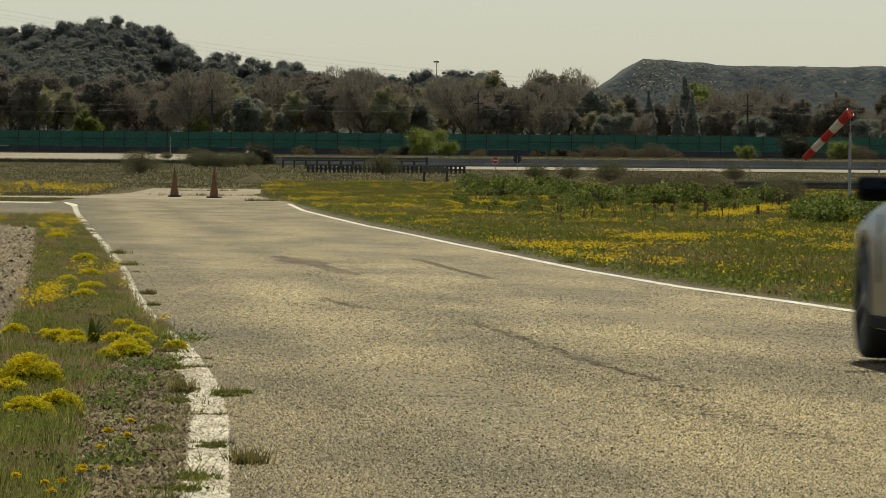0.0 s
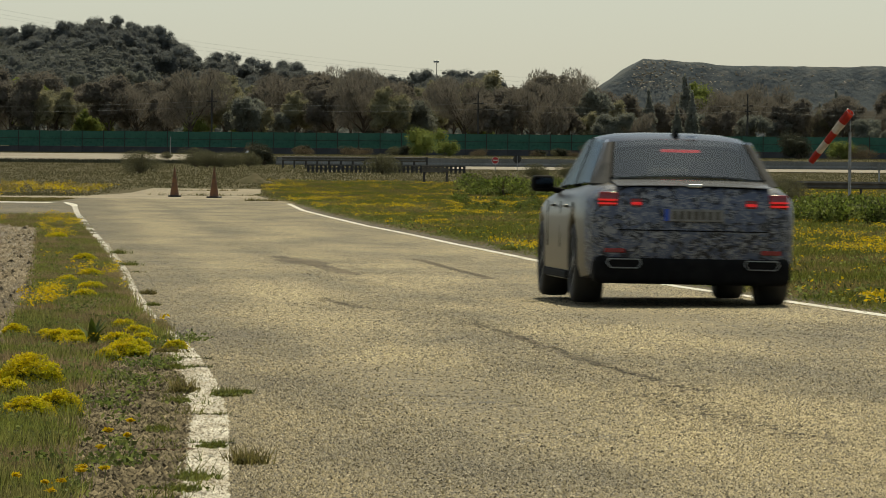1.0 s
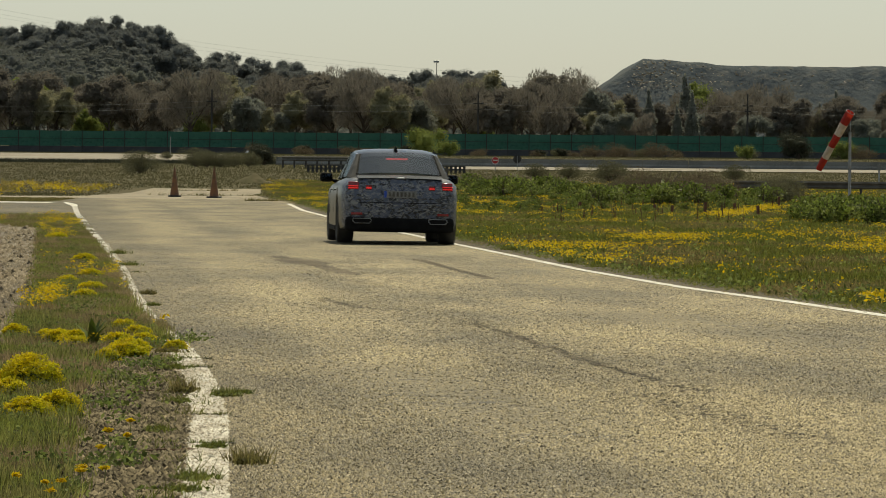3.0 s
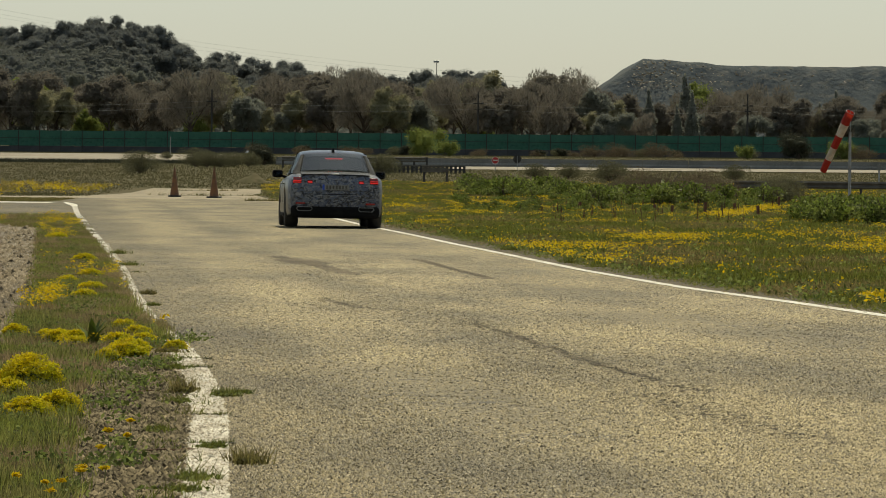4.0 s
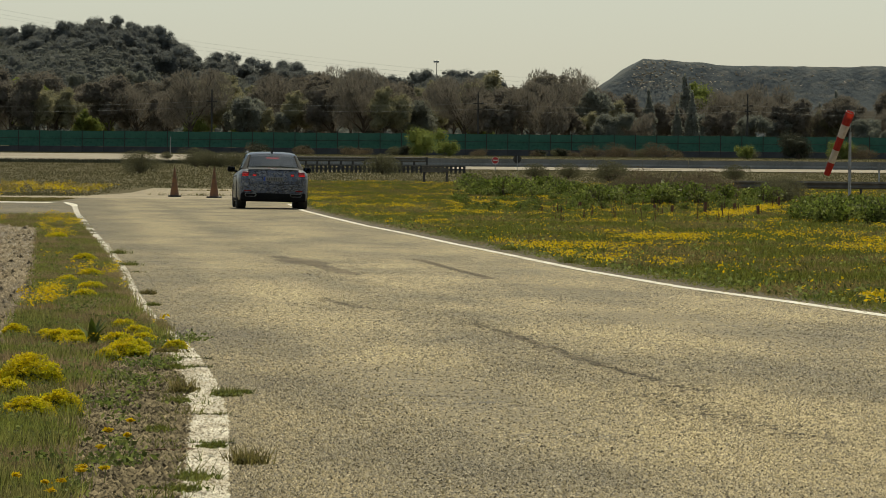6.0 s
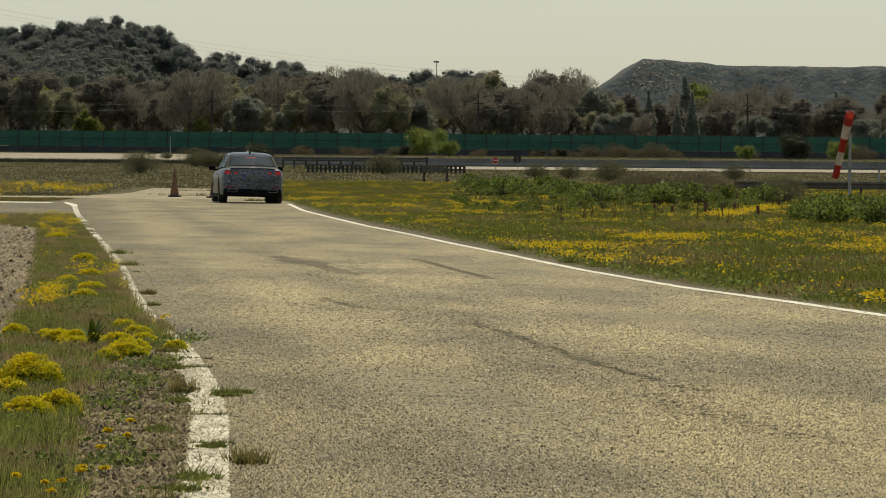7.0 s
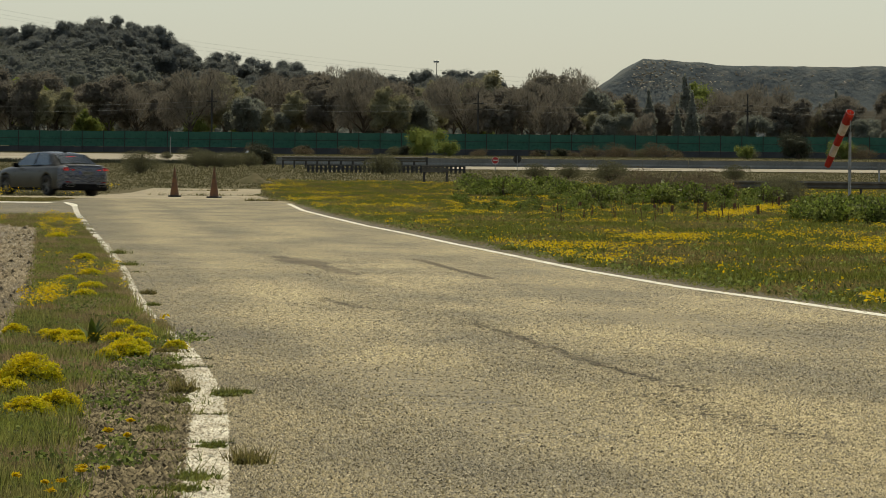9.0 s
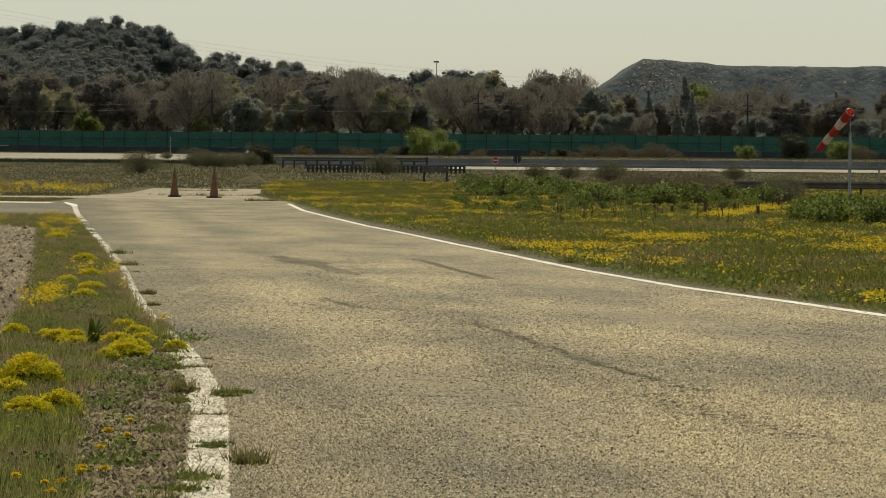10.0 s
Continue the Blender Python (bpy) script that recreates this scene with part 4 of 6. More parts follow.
def build_hills():
    xs, ys = np.arange(-170, 151, 3.0), [1280, *np.arange(1290, 1420, 8.0), *np.arange(1420, 1900, 40.0)]
    v = [(x, y, float(hill_z(x, y)) + 0.7 * noise.noise((x / 9, y / 40, 3))) for y in ys for x in xs]
    n = len(xs)
    f = [(j * n + i, j * n + i + 1, (j + 1) * n + i + 1, (j + 1) * n + i) for j in range(len(ys) - 1) for i in range(n - 1)]
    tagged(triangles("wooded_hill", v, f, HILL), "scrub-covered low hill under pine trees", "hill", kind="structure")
    rng = np.random.default_rng(31)
    m = 8000
    x, y = rng.uniform(-112, 60, m), rng.uniform(1284, 1400, m)
    r = rng.uniform(0.6, 1.5, m) * rng.uniform(0.7, 1.2, m)
    bushes = np.c_[x, y, hill_z(x, y) + 0.2 * r, r * 1.3, r]
    lumps = cores(rng, bushes, 0.72, 2)
    pick = np.repeat(bushes, 34, axis=0)
    d = rng.normal(0, 1, (len(pick), 3))
    d[:, 2] = np.abs(d[:, 2])
    d /= np.linalg.norm(d, axis=1)[:, None]
    v, f = both(shell(rng, pick[:, :3] + d * pick[:, 3:4] * (1, 1, 0.85) * rng.uniform(0.7, 1.15, (len(pick), 1)), d, 0.2), lumps)
    tagged(triangles("hill_scrub", v, f, SCRUB), "scrub covering the hillside, paled grey-green for haze", "scrub", kind="stuff")
    r = random.Random(17)
    kinds = [tree("pine_tree", 41, 6.5, "low", CROWN_PINE, "spreading pine on the hill, paled for haze"),
             tree("pine_tree", 42, 6.0, "bushy", CROWN_PINE, "rounded pine on the hill, paled for haze"),
             tree("pine_tree", 43, 5.5, "low", CROWN_PINE, "bushy pine on the hill, paled for haze")]
    tops = [max(v.co.z for c in k.children for v in c.data.vertices) for k in kinds]
    places = []
    x = -112.0
    while x < 12.5:
        for q in range(3):
            px, y = x + r.uniform(-1, 1), r.uniform(1394, 1406) - 9 * q
            k = r.choice((0, 1, 1, 2))
            top = float(crest(px)) + 0.4 - r.uniform(0.0, 0.5) - 1.9 * q
            low = min(float(hill_z(px, y)) - 1.0, top - (8.5 if q == 0 else 6.5))
            places.append((px, y, low, r.uniform(0, 360), (top - low) / tops[k], k))
        x += r.uniform(1.6, 2.6)
    for q in range(130):
        x, y = r.uniform(-110, 45), r.uniform(1292, 1385)
        places.append((x, y, float(hill_z(x, y)) - 1.2, r.uniform(0, 360), r.uniform(0.35, 0.75), r.choice((0, 1, 2))))
    plant(kinds, places, "pines on the hill")
    # a few evergreens that stand alone on the lower slope, colours paled for haze
    for k, (x, top, high) in enumerate(((-79.0, 18.8, 6.5), (-67.6, 20.6, 8.5), (-73.0, 18.0, 4.0), (-48.0, 15.8, 6.0), (-52.0, 15.2, 4.5), (-60.0, 16.0, 4.0))):
        t = tree("dark_cypress", 71 + k, high, "low" if k % 2 else "tall", CROWN_EVERGREEN, "evergreen standing alone on the slope, paled for haze")
        t.matrix_basis = pose(x * 1.29 / 1.4, 1290, top - high)
        t["group"] = "evergreens on the slope"


def build_mesa():
    xs, us = np.arange(40, 520, 4.0), np.linspace(0, 1, 26)
    top = lambda x: np.interp(x, [40, 70, 94, 108, 114, 119.5, 127, 173, 268, 520], [10, 26, 44.4, 55.0, 58.5, 63.8, 63.5, 59.8, 60, 58])
    v, f = [], []
    for u in us:
        for x in xs:
            t = float(top(x))
            # scrubby lower slope, a steeper rock band, then the flat top
            k = 0.72 * u / 0.6 if u < 0.6 else 0.72 + 0.28 * min(1, (u - 0.6) / 0.16)
            y = 3830 + 120 * min(u, 0.8) + max(0, u - 0.8) * 2400
            rough = noise.noise((x / 14, u * 9, 1.7)) * 1.0 + noise.noise((x / 5, u * 20, 4.1)) * 0.45
            z = 4 + (t - 4) * k + rough * (1 - max(0, u - 0.75) * 4) * min(1, u * 4)
            v.append((x, y + 7 * noise.noise((x / 9, u * 5, 9.0)), min(z, t + 0.4) + 1.7))
    n = len(xs)
    for j in range(len(us) - 1):
        for i in range(n - 1):
            f.append((j * n + i, j * n + i + 1, (j + 1) * n + i + 1, (j + 1) * n + i))
    rng = np.random.default_rng(6)
    n = 1800
    x, u = rng.uniform(70, 330, n), rng.uniform(0.1, 0.68, n)
    k = np.where(u < 0.6, 0.72 * u / 0.6, 0.72 + 0.28 * np.minimum(1, (u - 0.6) / 0.16))
    pts = np.c_[x, 3826 + 120 * u, 5.5 + (top(x) - 4) * k]
    pts = np.repeat(pts, 4, axis=0) + rng.normal(0, 0.9, (n * 4, 3))
    tufty, quads = flakes(rng, pts, 0.4)
    tagged(triangles("mesa_scrub", tufty, quads, SCRUB), "scrub on the distant hill, paled grey-green for haze", "scrub", kind="stuff")
    n = 160
    x = np.concatenate([np.abs(rng.normal(0, 14, n // 2)) + 112, np.abs(rng.normal(0, 50, n // 2)) + 118])
    pts = np.c_[x, np.full(n, 3822.0) + rng.uniform(60, 92, n), top(x) * rng.uniform(0.72, 0.97, n) + 2]
    pts = np.repeat(pts, 3, axis=0) + rng.normal(0, 1.0, (n * 3, 3)) * (1.8, 1, 0.6)
    rocks, quads = flakes(rng, pts, 1.0, 0.6)
    tagged(triangles("rock_outcrops", rocks, quads, PALE_CONCRETE), "pale limestone outcrops on the distant hill", "rocks", kind="stuff")
    tagged(triangles("table_hill", v, f, MESA), "distant flat-topped limestone hill with scrub, blued for haze", "hill", kind="structure")


def shrub(name, seed, height, width, mat, label, count=900, leaf=0.045):
    rng = np.random.default_rng(seed)
    ob = thing(name, Matrix(), label, "shrub")
    bm = bmesh.new()
    for k in range(9):
        a, r = rng.uniform(0, 6.283), rng.uniform(0.1, 0.42) * width
        tube(bm, (0, 0, -0.05), (math.cos(a) * r, math.sin(a) * r, height * rng.uniform(0.5, 0.85)), 0.018, 0.005, 4)
    tagged(part("woody_base", bm, BARK, ob), kind="stuff")
    blobs = [(rng.normal(0, 0.22) * width, rng.normal(0, 0.22) * width, rng.uniform(0.18, 0.66) * height, rng.uniform(0.2, 0.34) * width, rng.uniform(0.2, 0.32) * height) for k in range(9)]
    if mat is LEAFY:
        v, f = flakes(rng, crown_points(rng, count, blobs), leaf)
    else:
        v, f = shell(rng, *crown_shell(rng, count, blobs), leaf)
        if mat in (DARK_LEAF, CROWN_LIME):
            v, f = both((v, f), cores(rng, blobs, 0.55, 3))
    triangles("foliage", v, f, mat, ob)
    return ob


def build_shrubs():
    rng = random.Random(23)
    # fresh green leafy plants along the meadow's far edge
    kinds = [shrub("leafy_plant", 51 + k, 0.75, 0.9, LEAFY, "lush green leafy plant at the meadow's edge", 620, 0.05) for k in range(3)]
    places = []
    for k in range(170):
        y = rng.uniform(195, 270)
        x = rng.uniform(0.004, 0.050) * y
        if x / y < 0.02 and y < 232:
            y += 34
        places.append((x, y, float(ground_z(x, y)), rng.uniform(0, 360), rng.choice((0.35, 0.5, 0.6, 0.8, 1.1)) * rng.uniform(0.85, 1.15), k % 3))
    for k in range(80):
        y = rng.uniform(165, 225)
        x = rng.uniform(0.001, 0.048) * y
        places.append((x, y, float(sag(y)), rng.uniform(0, 360), rng.uniform(0.22, 0.5), k % 3))
    for k in range(46):
        y = rng.uniform(140, 176)
        x = rng.uniform(0.0555, 0.073) * y
        places.append((x, y, float(sag(y)), rng.uniform(0, 360), rng.uniform(0.55, 1.0), k % 3))
    plant(kinds, places, "green plants at the meadow's edge")
    # broom and bramble bushes
    kinds = [shrub("broom_bush", 61, 1.1, 1.6, BROOM, "grey-green fuzzy broom bush", 7000, 0.02),
             shrub("bramble_bush", 62, 1.0, 1.7, BRAMBLE, "brown leafless bramble thicket", 5200, 0.02),
             shrub("dark_bush", 63, 1.5, 1.9, DARK_LEAF, "dark round evergreen bush", 5200, 0.03),
             shrub("lime_bush", 64, 2.1, 1.9, CROWN_LIME, "yellow-green bush in fresh leaf", 7000, 0.033)]
    spots = [(11.2, 215, 1.0, 0), (11.0, 214, 0.8, 0), (8.4, 250, 1.25, 1), (7.4, 245, 1.1, 1), (9.6, 255, 1.2, 1), (10.4, 258, 0.9, 1), (6.3, 238, 0.7, 0), (14.8, 330, 0.85, 0), (6.3, 330, 0.85, 0), (4.7, 335, 0.8, 0), (7.9, 312, 1.1, 0),
             (9.0, 335, 0.8, 0), (-3.3, 350, 1.2, 0), (-15.9, 340, 1.3, 0), (-15.3, 400, 1.25, 0), (-13.6, 395, 1.0, 0), (-12.9, 400, 1.0, 0), (-12.2, 405, 1.0, 0),
             (-14.4, 395, 1.05, 0), (-11.6, 420, 1.05, 2), (-1.5, 560, 1.35, 3), (0.1, 555, 0.75, 3), (29.6, 542, 1.7, 2), (24.9, 540, 0.62, 3), (34.0, 560, 0.9, 3), (15.5, 560, 1.5, 1),
             (18.5, 560, 1.6, 1), (13.0, 560, 1.3, 1), (-20.0, 470, 0.6, 0), (36.0, 560, 1.5, 1), (-8.0, 560, 1.0, 1), (-12.0, 560, 1.0, 1), (-16.0, 565, 1.2, 1)]
    spots += [(rng.uniform(0.028, 0.042) * y, y, rng.uniform(0.6, 1.0), 1) for y in (224, 228, 231, 235, 238, 240, 243)]
    spots += [(-50 + 2.5 * q + rng.uniform(-1, 1), 637 + rng.uniform(-3, 3), rng.uniform(1.2, 2.0), rng.choice((1, 1, 2))) for q in range(41)]
    spots += [(rng.uniform(-14, 42), rng.uniform(585, 614), rng.uniform(0.5, 0.9), rng.choice((0, 1, 2))) for q in range(26)]
    plant(kinds, [(x, y, float(ground_z(x, y)), rng.uniform(0, 360), s, k) for x, y, s, k in spots], "bushes of the airfield")


def build_near_plants():
    rng = np.random.default_rng(77)
    for x, y, wide, high in [(-2.22, 35.0, 0.36, 0.19), (-1.85, 31.4, 0.22, 0.12), (-1.96, 30.8, 0.26, 0.11), (-2.24, 33.7, 0.2, 0.1), (-2.4, 42.6, 0.2, 0.08), (-2.69, 44.3, 0.17, 0.08), (-1.99, 41.0, 0.26, 0.09), (-2.0, 43.5, 0.2, 0.08), (-2.07, 40.1, 0.16, 0.07), (-2.95, 44.9, 0.2, 0.1), (-3.75, 69.1, 0.3, 0.12), (-3.8, 65.8, 0.25, 0.1), (-4.46, 80.8, 0.35, 0.12), (-6.2, 104.1, 0.4, 0.12), (-2.6, 44.0, 0.22, 0.09), (-2.45, 43.4, 0.24, 0.1), (-2.15, 43.0, 0.24, 0.1), (-2.02, 42.0, 0.26, 0.09), (-2.12, 45.2, 0.2, 0.09), (-1.75, 42.6, 0.14, 0.06), (-2.3, 47.0, 0.2, 0.09), (-3.2, 58.0, 0.26, 0.1), (-3.35, 62.0, 0.3, 0.1)]:
        ob = thing("spurge_plant", pose(x, y, float(sag(y))), "low dome of yellow-green flowering spurge", "plant", "spurge plants of the verge")
        n = int(110 + 2200 * wide * wide)
        d = rng.normal(0, 1, (n, 3))
        d[:, 2] = np.abs(d[:, 2])
        d /= np.linalg.norm(d, axis=1)[:, None]
        heads = d * (wide / 2, wide / 2, high) * rng.uniform(0.82, 1.05, n)[:, None]
        bm = bmesh.new()
        for p in heads[:: max(1, n // 24)]:
            tube(bm, (p[0] * 0.25, p[1] * 0.25, 0), p * 0.97, 0.003, 0.002, 4)
        part("stem", bm, WEED, ob)
        pts = np.repeat(heads, 26, axis=0) + rng.normal(0, 0.008, (n * 26, 3)) * (1.3, 1.3, 0.7)
        v, f = flakes(rng, pts, 0.0065, 0.35)
        triangles("flower_head", v, f, SPURGE, ob)
        pts = np.repeat(heads * (0.74, 0.74, 0.6), 6, axis=0) + rng.normal(0, 0.012, (n * 6, 3))
        v, f = flakes(rng, pts, 0.010)
        triangles("foliage", v, f, WEED, ob)
    for x, y, wide, high, dry in [(-0.8, 26.6, 0.17, 0.08, 1), (-1.14, 34.2, 0.13, 0.06, 0), (-1.38, 34.6, 0.09, 0.1, 1), (-0.96, 25.2, 0.16, 0.05, 0), (-1.06, 34.6, 0.07, 0.03, 0), (-3.85, 79.2, 0.22, 0.07, 0), (-4.46, 89.7, 0.25, 0.08, 0), (-2.77, 61.1, 0.09, 0.06, 1), (-1.92, 44.8, 0.15, 0.05, 0), (-1.59, 38.5, 0.12, 0.05, 0), (-2.5, 55.9, 0.08, 0.04, 0), (-0.96, 24.3, 0.12, 0.04, 0), (-1.29, 29.7, 0.1, 0.04, 0), (-0.98, 28.0, 0.1, 0.04, 0), (-1.35, 33.2, 0.09, 0.04, 0), (-1.77, 41.9, 0.14, 0.05, 1), (1.66, 84.8, 0.25, 0.1, 0), (1.92, 81.2, 0.2, 0.08, 0), (1.02, 97.0, 0.25, 0.1, 0)]:
        ob = thing("weed_tuft", pose(x, y, float(sag(y))), "small grassy weed growing through the asphalt", "weed", "weeds on the road's edge")
        roots = np.c_[rng.normal(0, wide * 0.28, 46), rng.normal(0, wide * 0.5, 46), np.zeros(46)]
        v, f = tufts(rng, roots, 5, high, 0.006, 0.012, 0.5)
        tagged(triangles("blade_tuft", v, f, GRASS_DRY if dry else GRASS, ob), kind="stuff")
        v, f = flakes(rng, roots.repeat(3, axis=0) + rng.normal(0, 1, (138, 3)) * (0.015, 0.02, 0.004) + (0, 0, high * 0.3), 0.012, 0.3)
        triangles("foliage", v, f, GRASS_DRY if dry else WEED, ob)
    for x, y, high in [(-1.42, 27.7, 0.09), (-1.37, 26.1, 0.09), (-1.35, 24.4, 0.09), (-1.33, 23.9, 0.1), (-1.36, 23.3, 0.09), (-1.4, 23.0, 0.1), (-1.37, 22.8, 0.08), (-1.28, 24.7, 0.07), (-1.55, 23.7, 0.09), (-1.39, 29.0, 0.08), (-1.34, 27.7, 0.07)]:
        ob = thing("dandelion", pose(x, y, 0), "yellow dandelion on a thin stem", "flower", "dandelions of the verge")
        part("stem", tube(bmesh.new(), (0, 0, 0), (0.004, 0, high), 0.0016, 0.0014, 5), WEED, ob)
        pts = np.c_[rng.normal(0, 0.008, (40, 2)), np.full(40, high) + rng.normal(0, 0.003, 40)]
        v, f = flakes(rng, pts, 0.010, 0.5)
        triangles("flower_head", v, f, YELLOW, ob)
    ob = thing("broad_leaf_plant", pose(-2.28, 42.4, 0), "green plant with broad upright pointed leaves", "plant")
    for k in range(15):
        a, lean, long = rng.uniform(0, 6.283), rng.uniform(0.1, 0.75), rng.uniform(0.13, 0.24)
        out = Vector((math.cos(a), math.sin(a), 0))
        across = Vector((-out.y, out.x, 0))
        rows = []
        for t, w in ((0, 0.006), (0.3, 0.022), (0.6, 0.026), (0.85, 0.014), (1, 0.002)):
            mid = out * (lean * t * t * long) + Vector((0, 0, long * (t - 0.35 * lean * t * t)))
            rows.append([mid - across * w, mid + out * 0.004 * math.sin(3.1 * t), mid + across * w, mid + out * 0.003])
        part("leaf", loft(rows), LEAFY, ob, "", 50)
    for k, (x, y) in enumerate([(-1.64, 34.7), (-1.13, 27.7)]):
        bm = bmesh.new()
        last = Vector((-0.16, 0, 0.008))
        for q in range(1, 7):
            p = Vector((-0.16 + 0.32 * q / 6, rng.normal(0, 0.02), 0.010 + rng.normal(0, 0.002)))
            tube(bm, last, p, 0.006 - 0.0006 * q, 0.0055 - 0.0006 * q, 6)
            last = p
        s = part("dry_stick", bm, RUST)
        s.matrix_basis = pose(x, y, 0, 0, 0, 12 + 30 * k)
        tagged(s, "dry brown stick lying on the shoulder", "stick")


def chips(rng, x, y, r, steep):
    """Small flat three-sided stones standing out of the ground."""
    n = len(x)
    h = r * rng.uniform(0.3, 1.0, n) * steep
    a = rng.uniform(0, 6.283, n)
    v = np.empty((n, 4, 3))
    for k in range(3):
        t = a + k * 2.094 + rng.normal(0, 0.3, n)
        v[:, k] = np.c_[x + 1.6 * r * np.cos(t), y + r * np.sin(t), np.zeros(n) - 0.001]
    v[:, 3] = np.c_[x + rng.normal(0, 0.3, n) * r, y + rng.normal(0, 0.3, n) * r, h]
    i = np.arange(n) * 4
    return v.reshape(-1, 3), np.concatenate([np.c_[i, i + 1, i + 3], np.c_[i + 1, i + 2, i + 3], np.c_[i + 2, i, i + 3]])


def scatter_road_chips():
    rng = np.random.default_rng(90)
    n = 900000
    y = 1 / rng.uniform(1 / 215, 1 / 23.3, n)
    lo, hi = line_left(y) - 0.2, np.minimum(np.where(y < 190, line_right(y) + 0.12, edge_right(y)), 0.070 * y)
    x = lo + (hi - lo) * rng.random(n)
    # fewer chips stand out of the smooth wheel tracks and of the thick paint
    u = x + 0.06 * y
    rough = np.sin(u * 2.1 + 0.6) * 0.25 + np.sin(u * 0.9 - y * 0.11) * 0.2 + np.sin(y * 0.31 + u * 3.0) * 0.12
    keep = (rng.random(n) < 0.62 + rough) & ((np.abs(x - line_left(y)) > 0.09) | (rng.random(n) < 0.75))
    x, y, n = x[keep], y[keep], keep.sum()
    v, f = chips(rng, x, y, np.interp(y, [20, 50, 100, 215], [0.0045, 0.006, 0.0064, 0.005]) * rng.uniform(0.5, 1.6, n), np.interp(y, [20, 36, 60, 110], [1.45, 1.35, 1.0, 0.6]))
    n = 16000
    y = 1 / rng.uniform(1 / 100, 1 / 21, n)
    x = line_left(y) + rng.uniform(-0.1, 0.1, n)
    grains, sides = chips(rng, x, y, 0.006 * rng.uniform(0.5, 1.6, n), 1.1)
    grains[:, 2] += 0.003
    tagged(triangles("paint_grains", grains, sides, WORN_PAINT), "paint-covered stone chips of the edge line", "gravel", kind="stuff")
    tagged(triangles("road_chips", v, f, CHIPS), "pale stone chips of the worn road surface", "gravel", kind="stuff")


# ---- built things ----
def build_fence():
    fence = thing("windbreak_fence", pose(0, 620, 1.95), "long green windbreak fence on thin posts", "fence")
    n = 56
    bm = box(bmesh.new(), -0.035, 0.035, -0.035, 0.035, 0, 2.2)
    post = part("post", bm, DARK_STEEL, fence)
    bm = bmesh.new()
    rows = []
    for i in range(9):
        x = i / 8 * 2.025
        rows.append([(x, 0.05 + 0.05 * math.sin(math.pi * i / 8), 0.62), (x, 0.07 + 0.07 * math.sin(math.pi * i / 8), 1.35), (x, 0.05, 2.1 - 0.03 * math.sin(math.pi * i / 8)),
                     (x, 0.065, 2.1 - 0.03 * math.sin(math.pi * i / 8)), (x, 0.085 + 0.07 * math.sin(math.pi * i / 8), 1.35), (x, 0.065 + 0.05 * math.sin(math.pi * i / 8), 0.62)])
    net = part("net_panel", loft(rows), NET, fence, "green woven net, lightened for haze", 30)
    base = part("base_sheet", box(bmesh.new(), 0.0, 2.026, 0.03, 0.09, -0.3, 0.6, 0.01), DARK_BASE, fence, "dark band below the net")
    rail = part("rail", tube(bmesh.new(), (0, 0, 1.36), (2.0, 0, 1.36), 0.02, 0.02, 6), DARK_STEEL, fence)
    for i in range(n):
        x = (i - n / 2) * 2.03
        for src in (post, net, base, rail):
            if i == 0:
                src.location.x = x
            else:
                c = new(src.name.split(".")[0], src.data)
                c.parent = fence
                c.location.x = x


def build_low_wall():
    wall = thing("low_wall", pose(0, 425, 1.03), "low grey concrete barrier wall beyond the field", "wall")
    x = -11.0
    i = 0
    while x < 42:
        bm = bmesh.new()
        rings = [[(e, -0.16, 0), (e, -0.16, 0.12), (e, -0.07, 0.24), (e, -0.06, 0.52), (e, 0.06, 0.52), (e, 0.07, 0.24), (e, 0.16, 0.12), (e, 0.16, 0)] for e in (x + 0.01, x + 2.99)]
        part("wall_block", loft(rings), CONCRETE, wall)
        x += 3.0


def build_guard_rail(x0, y0, x1, y1, label, rise=0.0):
    """Steel rail with a folded face on short posts."""
    length = math.hypot(x1 - x0, y1 - y0)
    z = float(ground_z(x0, y0))
    g = thing("guard_rail", pose(x0, y0, z + rise, 0, 0, math.degrees(math.atan2(y1 - y0, x1 - x0))), label, "guard rail")
    prof = [(-0.03, 0.45), (-0.08, 0.50), (-0.03, 0.56), (-0.03, 0.60), (-0.08, 0.66), (-0.03, 0.72), (-0.02, 0.72), (-0.02, 0.45)]
    part("rail_beam", loft([[(s, a, b) for a, b in prof] for s in (0, length)]), STEEL if rise >= 0 else WEATHERED, g)
    post = part("post", box(bmesh.new(), -0.04, 0.04, -0.02, 0.08, -0.2, 0.70, 0.006), DARK_STEEL, g)
    n = max(2, int(length / 2))
    for i in range(1, n + 1):
        c = new("post", post.data)
        c.parent = g
        c.location.x = length * i / n


def build_picket_fence():
    g = thing("picket_fence", pose(-7.5, 360, 0.67), "dark low fence of short pickets in the field", "fence")
    part("rail", box(bmesh.new(), 0, 8.6, -0.02, 0.02, 0.16, 0.26), WEATHERED, g)
    part("rail", box(bmesh.new(), 0, 8.6, -0.03, 0.03, 0.36, 0.44), WEATHERED, g)
    p = part("picket", box(bmesh.new(), -0.07, 0.07, -0.05, -0.02, -0.1, 0.40, 0.005), DARK_STEEL, g)
    for i in range(1, 37):
        c = new("picket", p.data)
        c.parent = g
        c.location.x = i * 0.24


